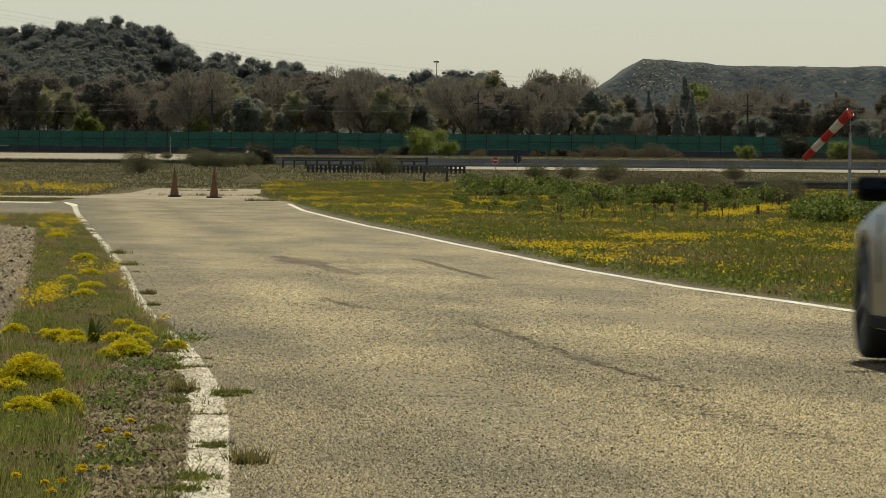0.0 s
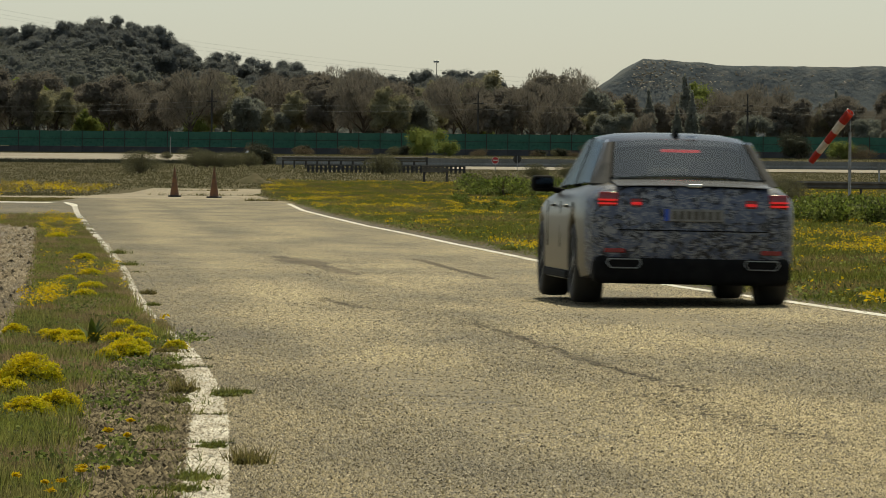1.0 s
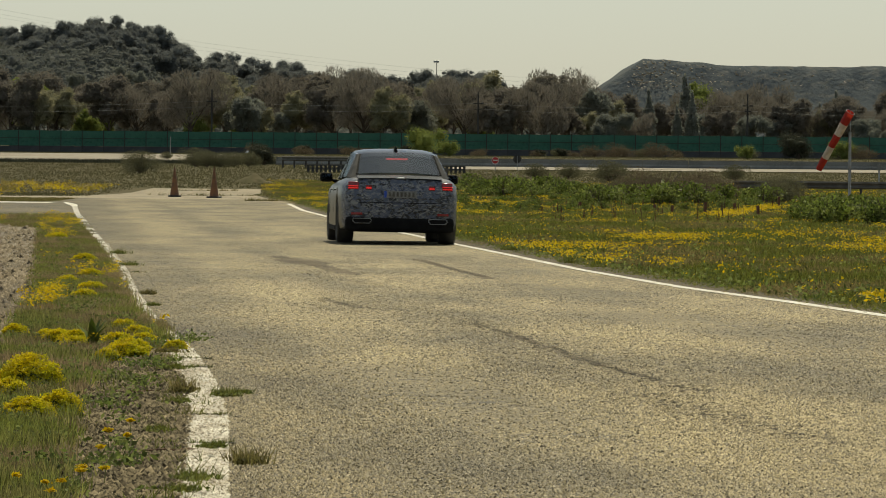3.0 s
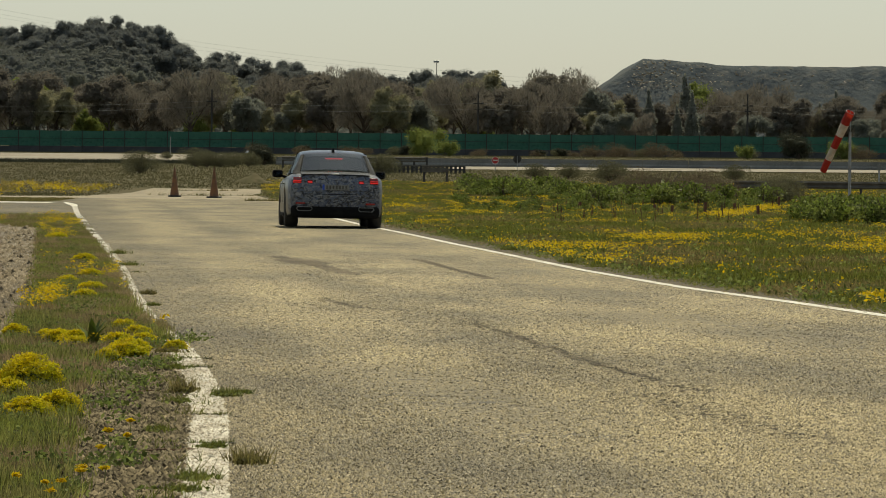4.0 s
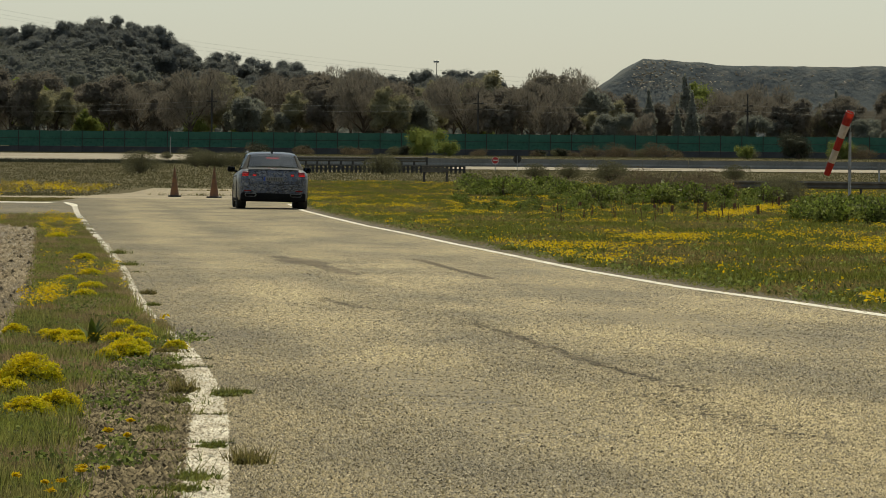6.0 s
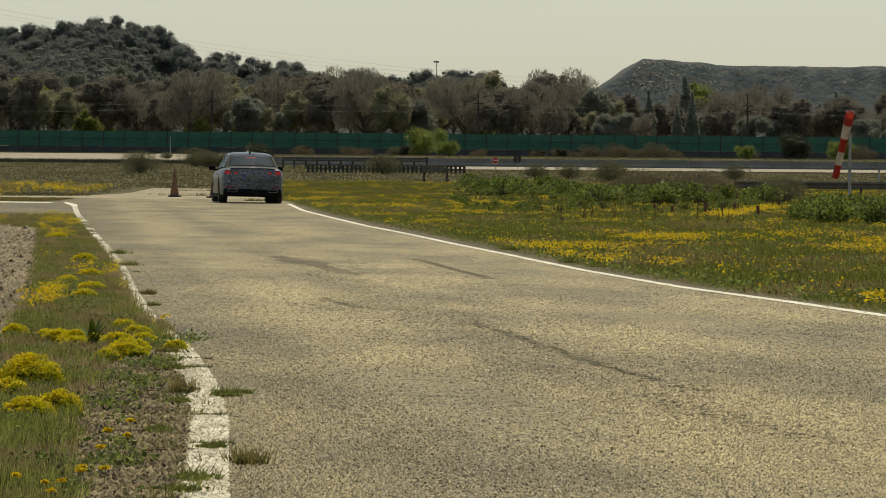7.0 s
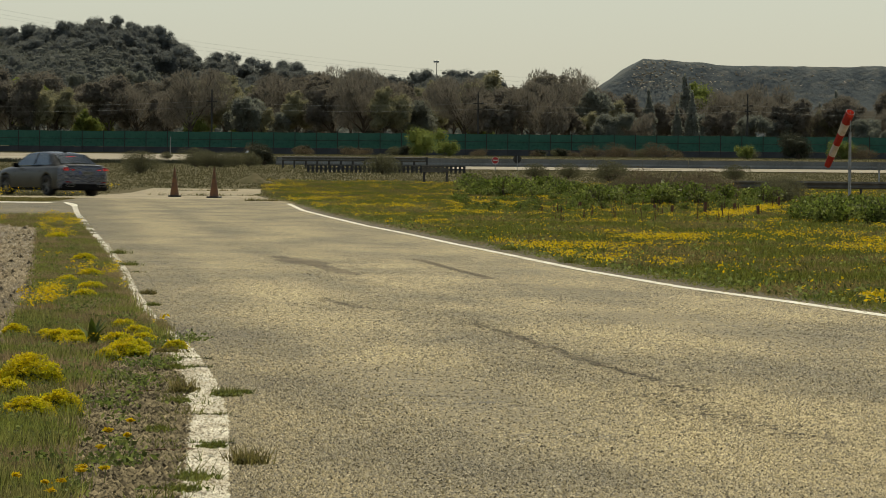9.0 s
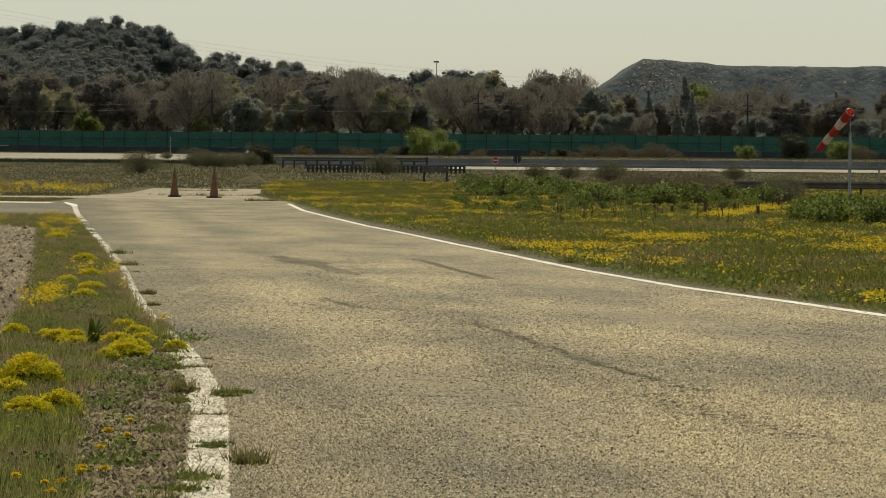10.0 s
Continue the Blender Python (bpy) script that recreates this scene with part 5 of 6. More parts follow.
def build_cones():
    def cone():
        ob = thing("traffic_cone", Matrix(), "tall faded orange traffic cone on a dark base", "traffic cone", "cones on the road")
        rings = []
        for z, r in ((0.05, 0.165), (0.09, 0.150), (0.30, 0.118), (0.60, 0.076), (0.85, 0.043), (0.98, 0.028), (1.0, 0.020)):
            rings.append([(r * math.cos(a * math.pi / 10), r * math.sin(a * math.pi / 10), z) for a in range(20)])
        part("cone_body", loft(rings), ORANGE, ob, "faded orange rubber", 40)
        part("base_plate", box(bmesh.new(), -0.21, 0.21, -0.21, 0.21, 0.0, 0.055, 0.015), BLACK_RUBBER, ob, "black rubber base")
        part("tip", tube(bmesh.new(), (0, 0, 0.99), (0.004, 0, 1.07), 0.012, 0.009, 8), RUST, ob)
        return ob
    a = cone()
    a.matrix_basis = pose(-9.2, 222.3, 0.007, 0, 0, 8)
    copy_thing(a, pose(-7.68, 217.6, 0.007, 0, 0, -14))


def build_mound():
    rng = np.random.default_rng(3)
    bm = bmesh.new()
    bmesh.ops.create_grid(bm, x_segments=30, y_segments=16, size=1)
    for v in bm.verts:
        r = math.hypot(v.co.x, v.co.y)
        z = max(0, 1 - r) ** 1.2 * 0.5 + (0.10 * noise.noise(v.co * 3) if r < 1 else 0) - 0.05
        v.co = Vector((v.co.x * 1.1, v.co.y * 1.8, z))
    m = part("soil_heap", bm, FIELD, None, "", 60)
    m.matrix_basis = pose(-8.5, 290, 0.27)
    tagged(m, "low heap of brown soil behind the apron", "soil heap")


def build_signs():
    s = thing("no_entry_sign", pose(3.05, 385, 0.81), "round red no entry sign with white bar", "road sign")
    part("post", tube(bmesh.new(), (0, 0, -0.1), (0, 0, 0.72), 0.02, 0.02, 8), STEEL, s)
    for name, r, y, mat in (("sign_rim", 0.22, 0.0, SIGN_WHITE), ("sign_face", 0.195, -0.012, SIGN_RED)):
        bm = bmesh.new()
        bmesh.ops.create_cone(bm, cap_ends=True, segments=28, radius1=r, radius2=r, depth=0.014, matrix=pose(0, -0.03 + y, 0.62, 90))
        part(name, bm, mat, s)
    part("white_bar", box(bmesh.new(), -0.14, 0.14, -0.062, -0.05, 0.585, 0.655), SIGN_WHITE, s)
    s = thing("turned_sign", pose(4.35, 385, 0.81), "dark road sign on a post seen from its back", "road sign")
    part("post", tube(bmesh.new(), (0, 0, -0.1), (0, 0, 0.9), 0.022, 0.022, 8), STEEL, s)
    bm = bmesh.new()
    bmesh.ops.create_cone(bm, cap_ends=True, segments=8, radius1=0.25, radius2=0.25, depth=0.012, matrix=pose(0, 0.03, 0.70, 90) @ pose(0, 0, 0, 0, 0, 22.5))
    part("sign_back", bm, DARK_STEEL, s)
    s = thing("marker_post", pose(20.1, 300, 0.33), "short grey marker post with a small plate", "post")
    part("post", box(bmesh.new(), -0.04, 0.04, -0.03, 0.03, -0.1, 1.05, 0.01), STEEL, s)
    part("plate", box(bmesh.new(), -0.10, 0.10, -0.05, -0.032, 0.75, 1.05, 0.01), CONCRETE, s)
    # post and chrome ball, added to give a steady glint of unknown source
    s = thing("reflector_post", pose(-13.0, 430, 1.07), "short added post with a chrome ball for a far glint", "post")
    part("post", tube(bmesh.new(), (0, 0, -0.1), (0, 0, 0.62), 0.03, 0.03, 8), STEEL, s)
    bm = bmesh.new()
    bmesh.ops.create_uvsphere(bm, u_segments=16, v_segments=10, radius=0.15, matrix=pose(0, 0, 0.72))
    part("reflector", bm, CHROME, s, "", 60)
    s = thing("thin_post", pose(-20.0, 475, 1.40), "thin grey post beside the runway", "post")
    part("shaft", tube(bmesh.new(), (0, 0, -0.1), (0, 0, 1.6), 0.03, 0.025, 8), STEEL, s)


def build_stakes():
    """Short dark wooden stakes in the meadow and a board barrier at the rail's end."""
    for x, y, high, lean in ((6.64, 165, 0.34, 3), (7.5, 167, 0.3, -4), (5.8, 165, 0.24, 6), (5.6, 172, 0.22, -3), (9.8, 190, 0.36, 2), (3.5, 167, 0.3, 4), (7.95, 164, 0.26, -6)):
        bm = box(bmesh.new(), -0.035, 0.035, -0.03, 0.03, -0.1, high, 0.008)
        s = part("wooden_stake", bm, RUST)
        s.matrix_basis = pose(x, y, float(sag(y)), 0, lean, 10 * lean)
        tagged(s, "short dark wooden stake standing in the meadow", "stake", "stakes in the meadow")
    b = thing("board_barrier", pose(-0.98, 290, 0.28), "low weathered board barrier at the rail's end", "barrier")
    for x in (0.11, 1.12):
        part("post", box(bmesh.new(), x - 0.05, x + 0.05, 0.0, 0.09, -0.1, 0.80, 0.01), DARK_STEEL, b)
    part("top_board", box(bmesh.new(), 0, 1.21, -0.06, 0.10, 0.78, 0.84, 0.01), WEATHERED, b, "pale worn top board")
    part("front_board", box(bmesh.new(), 0.02, 1.19, -0.04, -0.005, 0.55, 0.76, 0.008), WEATHERED, b, "grey front board")


def build_utility_poles():
    group = "poles behind the fence"

    def pole():
        p = thing("utility_pole", Matrix(), "slim grey utility pole carrying two wires", "utility pole", group)
        part("shaft", tube(bmesh.new(), (0, 0, -0.3), (0, 0, 6.2), 0.11, 0.07, 8), DARK_STEEL, p)
        part("cross_arm", box(bmesh.new(), -0.5, 0.5, -0.45, 0.05, 5.0, 5.1), DARK_STEEL, p)
        part("cross_arm", box(bmesh.new(), -0.3, 0.3, -0.45, 0.05, 4.47, 4.55), DARK_STEEL, p)
        for x in (-0.42, 0.42):
            part("insulator", tube(bmesh.new(), (x, 0, 5.1), (x, 0, 5.24), 0.03, 0.02, 8), CONCRETE, p)
        return p
    xs = (-72.0, -22.6, 3.3, 29.5, 60.0)
    a = pole()
    a.matrix_basis = pose(xs[0], 632, 2.0)
    for x in xs[1:]:
        copy_thing(a, pose(x, 632, 2.0))
    for z in (7.1, 6.55):
        bm = bmesh.new()
        for x0, x1 in zip(xs, xs[1:]):
            pts = [(x0 + (x1 - x0) * k / 10, 631.6, z - 0.9 * (1 - (2 * k / 10 - 1) ** 2) * (x1 - x0) / 60) for k in range(11)]
            for p, q in zip(pts, pts[1:]):
                tube(bm, p, q, 0.008, 0.008, 4)
        tagged(part("overhead_wire", bm, STEEL), "thin overhead wire between slim poles", "wire", "wires")
    # a power line that climbs over the hill, seen against the sky
    for x, top in ((-110.0, 36.9), (27.2, 20.2)):
        low = float(hill_z(x, 1450)) - 0.5
        p = thing("power_pole", pose(x, 1450, low), "tall dark pole of a distant power line", "utility pole", "power poles on the hill")
        part("shaft", tube(bmesh.new(), (0, 0, 0), (0, 0, top - low), 0.16, 0.10, 8), DARK_STEEL, p)
    for drop in (0.3, 1.3, 2.1):
        bm = bmesh.new()
        xs = np.linspace(-110, 27.2, 25)
        zs = np.interp(xs, [-110, 27.2], [36.9, 20.2]) - drop - 2.2 * (1 - ((xs + 41.4) / 68.6) ** 2)
        pts = [(x, 1450, z) for x, z in zip(xs, zs)]
        for p, q in zip(pts, pts[1:]):
            tube(bm, p, q, 0.010, 0.010, 4)
        tagged(part("power_line", bm, DARK_STEEL), "thin dark power line sagging above the hill", "wire", "wires")
    lamp = thing("lamp_post", pose(-1.7, 1405, 15.2), "lamp on a tall post above the pines", "lamp post")
    part("shaft", tube(bmesh.new(), (0, 0, 0), (0, 0, 8.0), 0.12, 0.07, 8), DARK_STEEL, lamp)
    part("lamp_head", box(bmesh.new(), -0.7, 0.5, -0.2, 0.2, 7.75, 8.15, 0.05), STEEL, lamp)


SOCK_TOP = (12.5, 200.0, 2.92)


def build_windsock():
    """A striped cloth sock on a swivelling frame; it swings as one piece."""
    w = thing("windsock", pose(SOCK_TOP[0], SOCK_TOP[1], 0), "red and white striped windsock on a grey pole", "windsock")
    part("pole", tube(bmesh.new(), (0, 0.06, -0.1), (0, 0.06, 2.3), 0.05, 0.042, 12), STEEL, w, "", 40)
    part("swivel_rod", tube(bmesh.new(), (0, 0.06, 2.3), (0, 0.06, 2.95), 0.012, 0.010, 8), STEEL, w)
    bm = bmesh.new()
    for k in range(20):
        a, b = k * math.pi / 10, (k + 1) * math.pi / 10
        tube(bm, (0.138 * math.cos(a), 0.138 * math.sin(a), 0), (0.138 * math.cos(b), 0.138 * math.sin(b), 0), 0.009, 0.009, 5)
    sock = part("sock_ring", bm, STEEL, w)
    n, long, wide = 5, 2.16, 24
    radius = lambda s: 0.138 - 0.042 * s + 0.007 * math.sin(s * 9)
    for i in range(n):
        rings = []
        for j in range(7):
            s = (i + j / 6) / n
            rings.append([((radius(s) * (1 + 0.05 * math.sin(a * 1.57 + s * 8))) * math.cos(a * math.pi * 2 / wide), radius(s) * (1 + 0.05 * math.cos(a * 1.1 + s * 6)) * math.sin(a * math.pi * 2 / wide), -long * s) for a in range(wide)])
        part("sock_band", loft(rings, True, False), SOCK_WHITE if i % 2 else SOCK_RED, sock, "off-white cloth band" if i % 2 else "red cloth band", 50)
    return sock


# ---- the car ----
WHEEL_R, BASE = 0.35, 3.07


def car_section(y):
    """Half outline of the lower body at y metres ahead of the rear axle, from the floor's middle to the deck's middle."""
    ys = [-1.13, -1.10, -1.02, -0.85, -0.5, 0.0, 1.0, 2.0, 2.6, 3.07, 3.5, 3.75, 3.90, 3.96]
    w = np.interp(y, ys, [0.74, 0.80, 0.86, 0.905, 0.935, 0.948, 0.950, 0.948, 0.945, 0.940, 0.915, 0.86, 0.76, 0.66])
    zb = np.interp(y, ys, [0.42, 0.36, 0.29, 0.25, 0.22, 0.20, 0.18, 0.18, 0.18, 0.19, 0.20, 0.22, 0.26, 0.32])
    sh = np.interp(y, ys, [0.86, 0.91, 0.955, 0.97, 0.975, 0.97, 0.955, 0.935, 0.92, 0.89, 0.84, 0.78, 0.70, 0.64])
    dk = np.interp(y, ys, [1.008, 1.03, 1.045, 1.06, 1.082, 1.078, 1.04, 1.02, 1.01, 0.985, 0.92, 0.86, 0.77, 0.70])
    za = zb
    for c in (0, BASE):
        if abs(y - c) < 0.395:
            za = max(za, WHEEL_R + math.sqrt(0.395 ** 2 - (y - c) ** 2))
    mid = min(0.60, w * 0.72)
    low = max(0.46, za + 0.03)
    return [(0, zb), (mid, zb), (mid, max(zb + 0.01, za)), (w - 0.035, max(zb + 0.01, za)), (w - 0.006, max(zb + 0.12, za + 0.02)), (w, max(low, 0.60)), (w + 0.004, max(low + 0.01, 0.74)),
            (w - 0.012, max(sh - 0.05, low + 0.03)), (w - 0.05, sh), (w - 0.135, sh + (dk - sh) * 0.6), (w * 0.70, dk - 0.010), (w * 0.3, dk), (0, dk + 0.006)]


def car_body(y0, y1, name, mat, car, label):
    ys = sorted({round(v, 3) for v in (*np.arange(y0, y1, 0.12), *np.linspace(-0.395, 0.395, 17), *np.linspace(BASE - 0.395, BASE + 0.395, 17), y0, y1, -1.10, -1.06, -1.02, 3.90) if y0 <= v <= y1})
    rings = []
    for y in ys:
        h = car_section(y)
        rings.append([(x, y, z) for x, z in h] + [(-x, y, z) for x, z in h[-2:0:-1]])
    return part(name, loft(rings), mat, car, label, 34)


def patch(corners, cols, rows, bulge, thick=0.016):
    """A slightly curved pane between four corners (a, b below, c, d above)."""
    a, b, c, d = [Vector(p) for p in corners]
    nrm = (b - a).cross(d - a).normalized()
    bm = bmesh.new()
    grids = []
    for off in (0, thick):
        g = []
        for j in range(rows + 1):
            r = []
            for i in range(cols + 1):
                u, v = i / cols, j / rows
                p = a.lerp(b, u).lerp(d.lerp(c, u), v) + nrm * (bulge * (1 - (2 * u - 1) ** 2) * 1.0 + off)
                r.append(bm.verts.new(p))
            g.append(r)
        grids.append(g)
    for g, flip in zip(grids, (True, False)):
        for j in range(rows):
            for i in range(cols):
                q = [g[j][i], g[j][i + 1], g[j + 1][i + 1], g[j + 1][i]]
                bm.faces.new(q[::-1] if flip else q)
    lo, hi = grids
    edge = [(j, 0) for j in range(rows + 1)] + [(rows, i) for i in range(1, cols + 1)] + [(j, cols) for j in range(rows - 1, -1, -1)] + [(0, i) for i in range(cols - 1, 0, -1)]
    for (j, i), (q, p) in zip(edge, edge[1:] + edge[:1]):
        bm.faces.new((lo[j][i], lo[q][p], hi[q][p], hi[j][i]))
    bmesh.ops.recalc_face_normals(bm, faces=bm.faces[:])
    return bm


def build_car():
    car = thing("sedan_car", Matrix(), "large sedan test car in silver and camouflage foil", "car")
    body = car_body(-0.78, 3.96, "body", SILVER, car, "silver-beige painted body")
    tail = car_body(-1.13, -0.78, "tail", CAMO, car, "black and white swirl camouflage foil")
    # roof shell and pillars; half width and height along the roof
    roof = []
    for y, w, z in ((0.06, 0.585, 1.398), (0.22, 0.61, 1.447), (0.6, 0.635, 1.496), (1.1, 0.65, 1.512), (1.6, 0.64, 1.498), (1.95, 0.62, 1.462)):
        top = [(-w, z - 0.075), (-w + 0.03, z - 0.04), (-w * 0.72, z - 0.012), (-w * 0.35, z), (0, z + 0.002), (w * 0.35, z), (w * 0.72, z - 0.012), (w - 0.03, z - 0.04), (w, z - 0.075)]
        roof.append([(x, y, v) for x, v in top] + [(x, y, v - 0.03) for x, v in top[::-1]])
    part("roof", loft(roof), GLOSS_ROOF, car, "", 40)
    for s in (-1, 1):
        def pillar(pts, w0, w1, name="pillar", mat=SILVER, t0=0.03, t1=0.03):
            a, b = pts
            a, b = Vector(a), Vector(b)
            rings = []
            for p, w, t in ((a, w0, t0), (b, w1, t1)):
                rings.append([(p.x + s * t * 0.3, p.y - w, p.z), (p.x + s * t * 0.8, p.y - w * 0.7, p.z), (p.x + s * t, p.y, p.z), (p.x + s * t * 0.8, p.y + w, p.z), (p.x - s * t, p.y + w, p.z), (p.x - s * t, p.y - w * 0.9, p.z)])
            part(name, loft(rings), mat, car, "", 40)
        pillar(((s * 0.735, -0.30, 1.05), (s * 0.605, 0.28, 1.415)), 0.30, 0.18, "rear_pillar", PILLAR, 0.085, 0.045)
        pillar(((s * 0.80, 1.15, 1.02), (s * 0.645, 1.10, 1.45)), 0.045, 0.04, "centre_pillar", TRIM)
        pillar(((s * 0.79, 2.62, 1.00), (s * 0.62, 1.90, 1.405)), 0.07, 0.05, "front_pillar", SILVER)
        part("side_window", patch([(s * 0.805, 1.12, 1.03), (s * 0.795, 2.5, 1.01), (s * 0.635, 1.86, 1.42), (s * 0.655, 1.10, 1.44)][::s], 4, 4, 0.01), SIDE_GLASS, car, "tinted side glass")
        part("side_window", patch([(s * 0.79, -0.05, 1.05), (s * 0.805, 1.08, 1.03), (s * 0.655, 1.08, 1.44), (s * 0.625, 0.32, 1.42)][::s], 4, 4, 0.01), SIDE_GLASS, car, "tinted side glass")
        bm = bmesh.new()
        for k, (y0, y1, z0, z1) in enumerate(((-0.35, 0.22, 1.07, 1.43), (0.22, 1.1, 1.40, 1.435), (1.1, 1.88, 1.435, 1.415))):
            x0, x1 = (0.79, 0.63, 0.655, 0.63)[k], (0.79, 0.63, 0.655, 0.63)[k + 1]
            tube(bm, (s * x0, y0, z0), (s * x1, y1, z1), 0.012, 0.012, 6)
        part("window_trim", bm, CHROME, car)
        # door mirror
        bm = box(bmesh.new(), -0.10, 0.10, -0.06, 0.09, -0.075, 0.075, 0.04)
        mir = part("mirror", bm, TRIM, car, "black door mirror", 50)
        mir.matrix_basis = pose(s * 1.02, 2.12, 1.035, 0, 0, -8 * s)
        part("mirror_glass", box(bmesh.new(), -0.08, 0.08, -0.066, -0.060, -0.052, 0.052), GLASS, mir)
        part("mirror_arm", tube(bmesh.new(), (-s * 0.10, 0.03, -0.05), (-s * 0.24, 0.06, -0.08), 0.025, 0.03, 8), TRIM, mir)
        # tail lamps: a long outer lens and a small inner one on the lid
        outer = part("tail_lamp", box(bmesh.new(), -0.09, 0.09, -0.045, 0.04, -0.065, 0.07, 0.025), DIM_RED, car, "dark red tail lamp", 50)
        outer.matrix_basis = pose(s * 0.735, -1.075, 0.912, 0, 0, 16 * s)
        for k, z in enumerate((0.0, -0.032)):
            part("lit_strip", box(bmesh.new(), -0.08, 0.08, -0.053, -0.03, z - 0.008, z + 0.008, 0.003), LAMP_RED, outer, "glowing red strip")
        inner = part("inner_lamp", box(bmesh.new(), -0.05, 0.05, -0.02, 0.02, -0.035, 0.035, 0.008), DIM_RED, car, "small red lamp on the lid")
        inner.matrix_basis = pose(s * 0.50, -1.122, 0.892)
        part("lit_strip", box(bmesh.new(), -0.042, 0.042, -0.027, -0.015, -0.018, 0.006, 0.003), LAMP_RED, inner, "glowing red strip")
        r = part("reflector", box(bmesh.new(), -0.09, 0.09, -0.012, 0.012, -0.02, 0.02, 0.006), DIM_RED, car, "red bumper reflector")
        r.matrix_basis = pose(s * 0.68, -1.125, 0.475, 0, 0, 8 * s)
        # exhaust tips with a bright surround
        bm = bmesh.new()
        ring = [(-0.135, 0.035), (0.135, 0.035), (0.15, 0.0), (0.115, -0.04), (-0.115, -0.04), (-0.15, 0.0)]
        pts = [Vector((x, 0, z)) for x, z in ring]
        for p, q in zip(pts, pts[1:] + pts[:1]):
            tube(bm, p, q, 0.006, 0.006, 6)
        ex = part("exhaust_tip", bm, STEEL, car, "wide chrome-framed exhaust tip")
        ex.matrix_basis = pose(s * 0.60, -1.172, 0.368)
        part("exhaust_opening", box(bmesh.new(), -0.14, 0.14, -0.004, 0.05, -0.045, 0.045, 0.02), TRIM, ex, "black opening")
        # front lamps
        fl = part("headlamp", box(bmesh.new(), -0.16, 0.16, -0.08, 0.05, -0.06, 0.06, 0.03), GLASS, car, "clear headlamp", 50)
        fl.matrix_basis = pose(s * 0.66, 3.78, 0.66, 0, 0, -25 * s)
        for k, y in enumerate((0.55, 1.75)):
            part("door_handle", box(bmesh.new(), s * 0.945, s * 0.975, y - 0.11, y + 0.11, 0.83, 0.855, 0.008), SILVER, car)
        for y in (-0.02, 1.12, 2.35):
            part("door_seam", box(bmesh.new(), s * 0.944, s * 0.952, y - 0.003, y + 0.003, 0.47, 0.88), TRIM, car)
        part("sill_trim", box(bmesh.new(), s * 0.90, s * 0.955, 0.45, 2.6, 0.20, 0.27, 0.01), TRIM, car)
    part("rear_window", patch([(-0.66, -0.60, 1.088), (0.66, -0.60, 1.088), (0.58, 0.12, 1.405), (-0.58, 0.12, 1.405)], 8, 4, 0.035), GLASS, car, "sloping tinted rear window")
    part("windscreen", patch([(-0.78, 2.66, 1.01), (0.78, 2.66, 1.01), (0.61, 1.92, 1.44), (-0.61, 1.92, 1.44)], 8, 4, 0.06), GLASS, car, "tinted windscreen")
    part("boot_lid", patch([(-0.665, -1.118, 1.030), (0.665, -1.118, 1.030), (0.675, -0.56, 1.084), (-0.675, -0.56, 1.084)], 10, 5, 0.012, 0.006), LID, car, "dark grey upper face of the boot lid", 40)
    part("lip_badge", box(bmesh.new(), -0.062, 0.062, -1.135, -1.095, 1.030, 1.060, 0.008), CHROME, car, "small chrome emblem on the boot lid")
    for x in (-1, 1):
        part("window_seal", tube(bmesh.new(), (x * 0.67, -0.615, 1.10), (x * 0.588, 0.105, 1.415), 0.014, 0.012, 6), TRIM, car, "black rubber seal beside the rear window")
    plate = part("number_plate", box(bmesh.new(), -0.26, 0.26, -1.165, -1.13, 0.735, 0.845, 0.006), PLATE, car, "dirty white number plate with dark bars")
    part("plate_end", box(bmesh.new(), -0.258, -0.215, -1.168, -1.150, 0.737, 0.843), BLUE, plate)
    for k in range(7):
        x = -0.185 + 0.062 * k
        part("plate_bar", box(bmesh.new(), x, x + 0.036, -1.168, -1.150, 0.755, 0.825), WEATHERED, plate)
    part("bumper_skirt", box(bmesh.new(), -0.86, 0.86, -1.15, -0.72, 0.19, 0.43, 0.06), TRIM, car, "black lower bumper skirt", 50)
    part("lid_seam", box(bmesh.new(), -0.66, 0.66, -1.137, -1.10, 0.650, 0.660), TRIM, car)
    fin = loft([[(-0.03, 0.36, 1.475), (0.03, 0.36, 1.475), (0.03, 0.56, 1.49), (-0.03, 0.56, 1.49)], [(-0.006, 0.37, 1.55), (0.006, 0.37, 1.55), (0.006, 0.42, 1.55), (-0.006, 0.42, 1.55)]])
    part("aerial_fin", fin, TRIM, car, "black shark-fin aerial")
    part("high_brake_lamp", box(bmesh.new(), -0.17, 0.17, -0.005, 0.035, 1.335, 1.361, 0.006), FAINT_RED, car, "glowing slim high brake lamp")
    part("aerial_dish", tube(bmesh.new(), (0.12, 0.24, 1.465), (0.12, 0.24, 1.485), 0.05, 0.045, 12), CHROME, car, "small bright roof antenna puck")
    for y, zs in ((0.35, 1.02), (1.75, 1.02)):
        for x in (-0.38, 0.38):
            bm = box(bmesh.new(), x - 0.24, x + 0.24, y - 0.08, y + 0.08, 0.55, zs + 0.08, 0.05)
            seat = part("seat_back", bm, SEAT, car, "", 50)
            part("headrest", box(bmesh.new(), x - 0.12, x + 0.12, y - 0.06, y + 0.03, zs + 0.10, zs + 0.25, 0.04), SEAT, seat, "", 50)
    part("parcel_shelf", box(bmesh.new(), -0.66, 0.66, -0.50, 0.25, 1.02, 1.05, 0.01), PILLAR, car)
    part("dashboard", box(bmesh.new(), -0.72, 0.72, 2.1, 2.62, 0.85, 1.0, 0.04), SEAT, car)
    # wheels, built about their own axle
    wheels = []
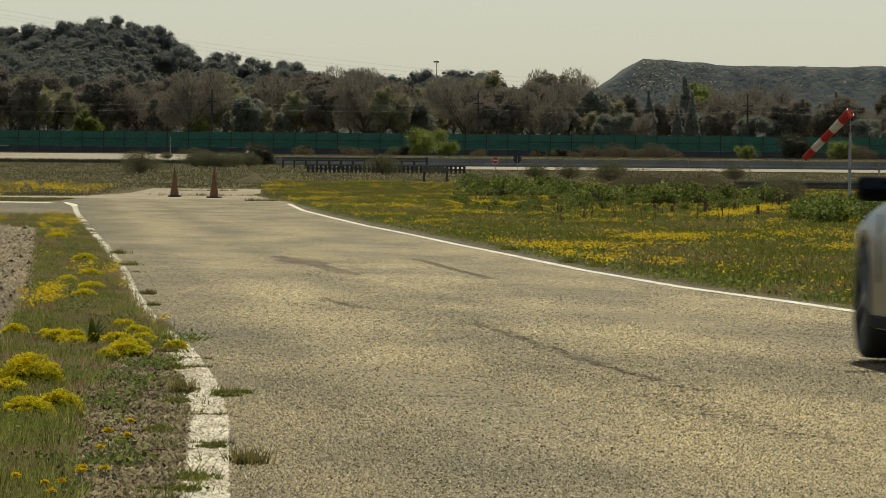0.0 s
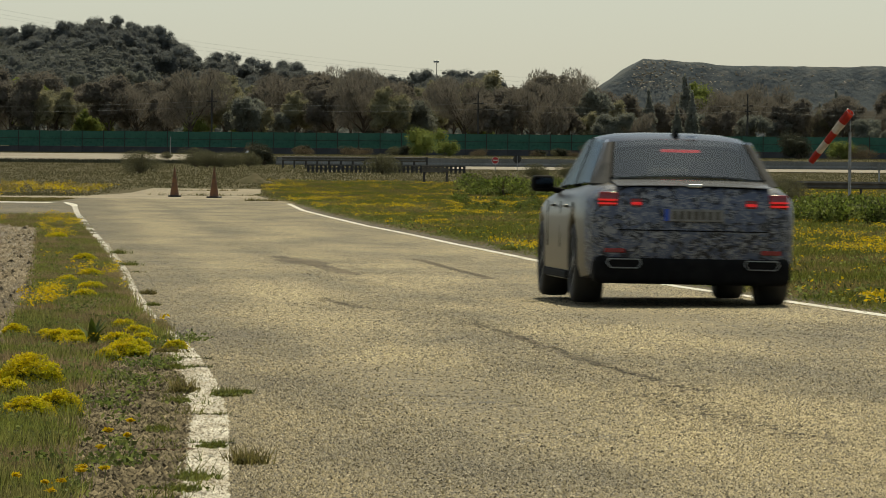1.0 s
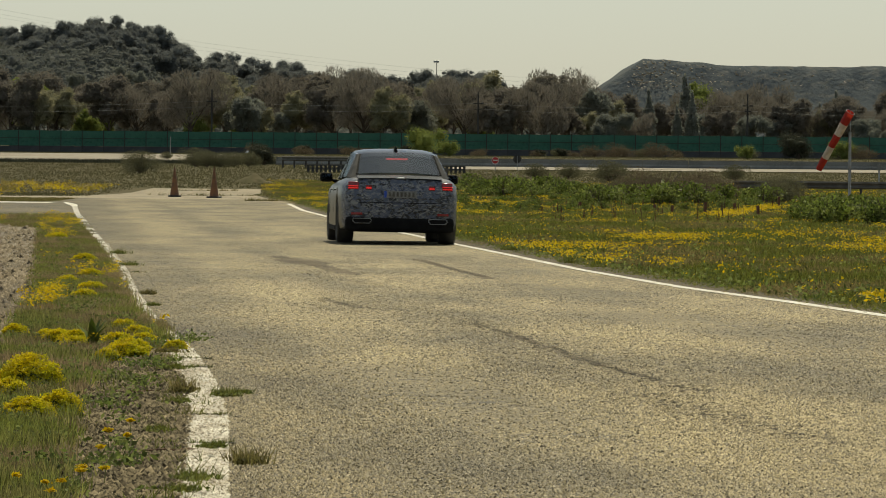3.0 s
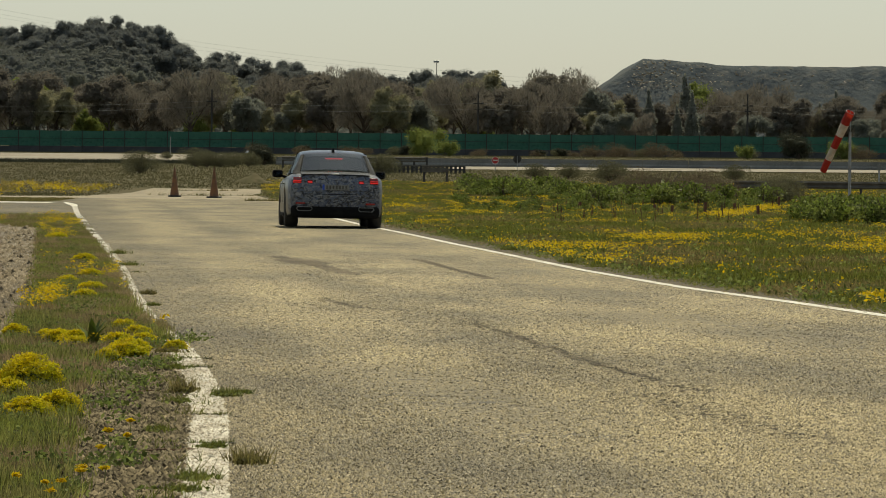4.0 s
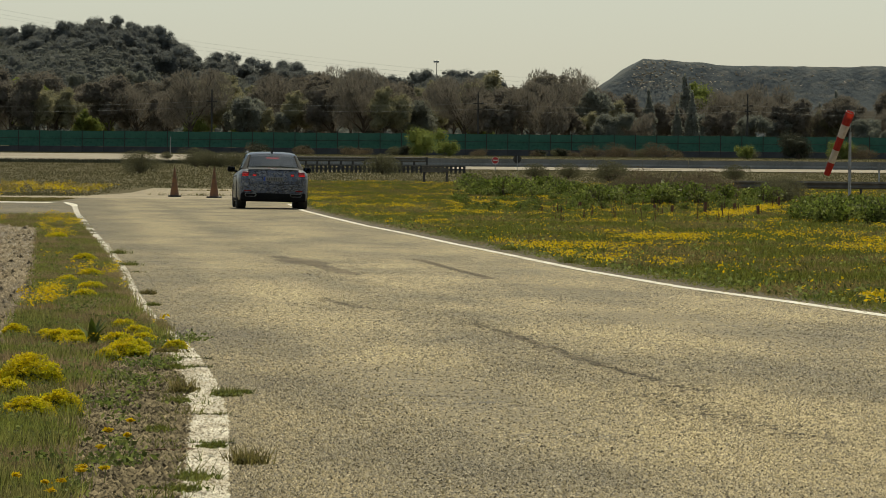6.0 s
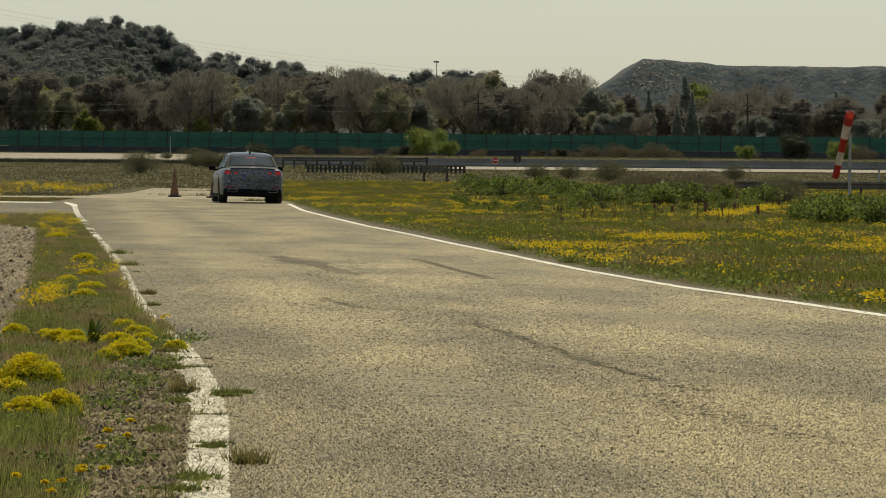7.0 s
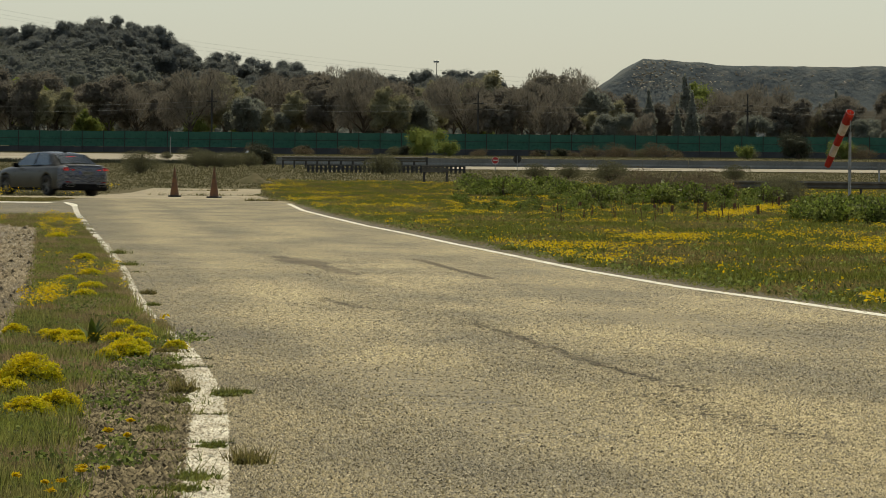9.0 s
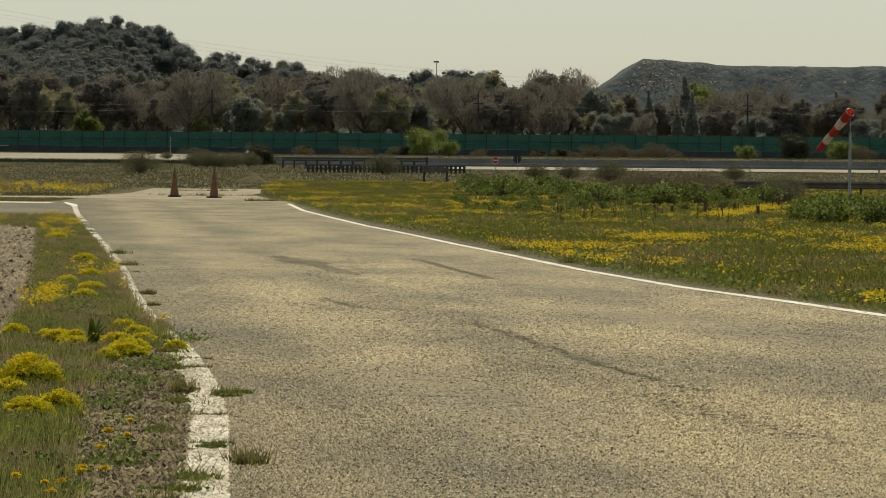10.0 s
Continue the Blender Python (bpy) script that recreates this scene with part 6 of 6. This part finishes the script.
    for x, y in ((-0.815, 0), (0.815, 0), (-0.81, BASE), (0.81, BASE)):
        s = 1 if x > 0 else -1
        prof = [(0.115, 0.235), (0.135, 0.27), (0.130, 0.325), (0.105, 0.348), (0.0, 0.352), (-0.105, 0.348), (-0.130, 0.325), (-0.135, 0.27), (-0.115, 0.235), (0, 0.225)]
        rings = [[(a, r * math.cos(k * math.pi / 20), r * math.sin(k * math.pi / 20)) for a, r in prof] for k in range(40)]
        rings.append(rings[0])
        bm = loft(rings, True, False)
        bmesh.ops.remove_doubles(bm, verts=bm.verts[:], dist=1e-5)
        wheel = part("wheel", bm, BLACK_RUBBER, car, "dusty black tyre on an alloy rim", 50)
        wheel.location = (x, y, WHEEL_R)
        bm = bmesh.new()
        for a in range(5):
            for e in (-0.16, 0.16):
                t = a * math.tau / 5
                tube(bm, (s * 0.085, 0.05 * math.cos(t), 0.05 * math.sin(t)), (s * 0.10, 0.235 * math.cos(t + e), 0.235 * math.sin(t + e)), 0.022, 0.016, 6)
        tube(bm, (s * 0.06, 0, 0), (s * 0.11, 0, 0), 0.07, 0.055, 16)
        part("rim_spokes", bm, ALLOY, wheel)
        part("brake_disc", tube(bmesh.new(), (s * 0.0, 0, 0), (s * 0.03, 0, 0), 0.19, 0.19, 24), DARK_STEEL, wheel)
        wheels.append(wheel)
    return car, wheels


# seconds, place of the rear axle, heading to the left of straight ahead
DRIVE = [(0.0, 3.74, 36.6, 4.8), (0.5, 2.88, 46.2, 4.6), (1.0, 2.07, 57.3, 4.3), (1.5, 1.37, 68.2, 4.1), (2.0, 0.64, 80.2, 4.0), (2.5, -0.08, 92.4, 3.8), (3.25, -1.13, 109.8, 3.6), (4.0, -2.17, 127.2, 3.4), (4.5, -2.84, 138.8, 3.3), (5.0, -3.45, 150.4, 3.3), (5.5, -4.03, 161.8, 3.4), (6.25, -4.87, 178.6, 3.8), (7.0, -5.78, 194.0, 5.5), (7.5, -6.6, 203.0, 9.0), (8.0, -7.99, 211.2, 15.0), (8.5, -9.97, 217.8, 22.5), (9.0, -12.77, 222.3, 31.0), (9.5, -17.12, 225.9, 42.0), (10.0, -22.21, 229.0, 52.0)]
SWING = [(0.0, 43, 24), (0.5, 39, 26), (1.0, 36.5, 28), (1.5, 38, 27), (2.0, 35, 27), (2.5, 30, 24), (3.25, 26, 23), (4.0, 23, 23), (5.0, 22.5, 19), (5.7, 21.5, 19), (6.4, 15, 18), (7.0, 11.5, 17), (7.5, 8.5, 8), (8.0, 10, 17),
         (8.5, 14, 28), (9.0, 20.5, 35), (9.5, 25.7, 42), (10.0, 36.6, 48.6)]

build_ground()
build_lines()
build_seams()
build_hills()
build_mesa()
build_tree_line()
build_fence()
build_low_wall()
build_guard_rail(-9.8, 395, -1.0, 372, "dark guard rail beyond the field", -0.02)
build_guard_rail(10.6, 236, 24.0, 232, "dull steel guard rail behind the bushes", -0.02)
build_picket_fence()
build_utility_poles()
build_signs()
build_stakes()
build_mound()
build_cones()
SOCK = build_windsock()
build_shrubs()
scatter_meadow()
scatter_verge()
scatter_far_fields()
build_near_plants()
scatter_road_chips()
CAR, WHEELS = build_car()


def motions():
    walk(CAR, [(t, pose(x, y, 0.006 + float(sag(y)) + float(camber(x, y)), 0, 0.7, turn)) for t, x, y, turn in DRIVE])
    ts = [d[0] for d in DRIVE]
    run = [0.0]
    for a, b in zip(DRIVE, DRIVE[1:]):
        run.append(run[-1] + math.hypot(b[1] - a[1], b[2] - a[2]))
    for i, wheel in enumerate(WHEELS):
        x, y, z = wheel.location
        rows, roll, before = [], 0.0, 0.0
        for k in range(301):
            t = k / FPS
            now = float(np.interp(t, ts, run))
            roll += min(84.0, math.degrees((now - before) / WHEEL_R))
            before = now
            steer = float(np.interp(t, [0, 6.5, 8.0, 10.0], [0, 0.5, 6.0, 6.0])) if i > 1 else 0.0
            rows.append((t, pose(x, y, z, 0, 0, steer) @ pose(0, 0, 0, -roll)))
        walk(wheel, rows)
    rows = []
    for t, lean, back in SWING:
        a, b = radians(lean), radians(back)
        rows.append((t, Matrix.Translation((0, 0, SOCK_TOP[2])) @ look((0, 0, 0), (-math.sin(a) * math.cos(b), math.sin(b), -math.cos(a) * math.cos(b)))))
    walk(SOCK, rows)


motions()
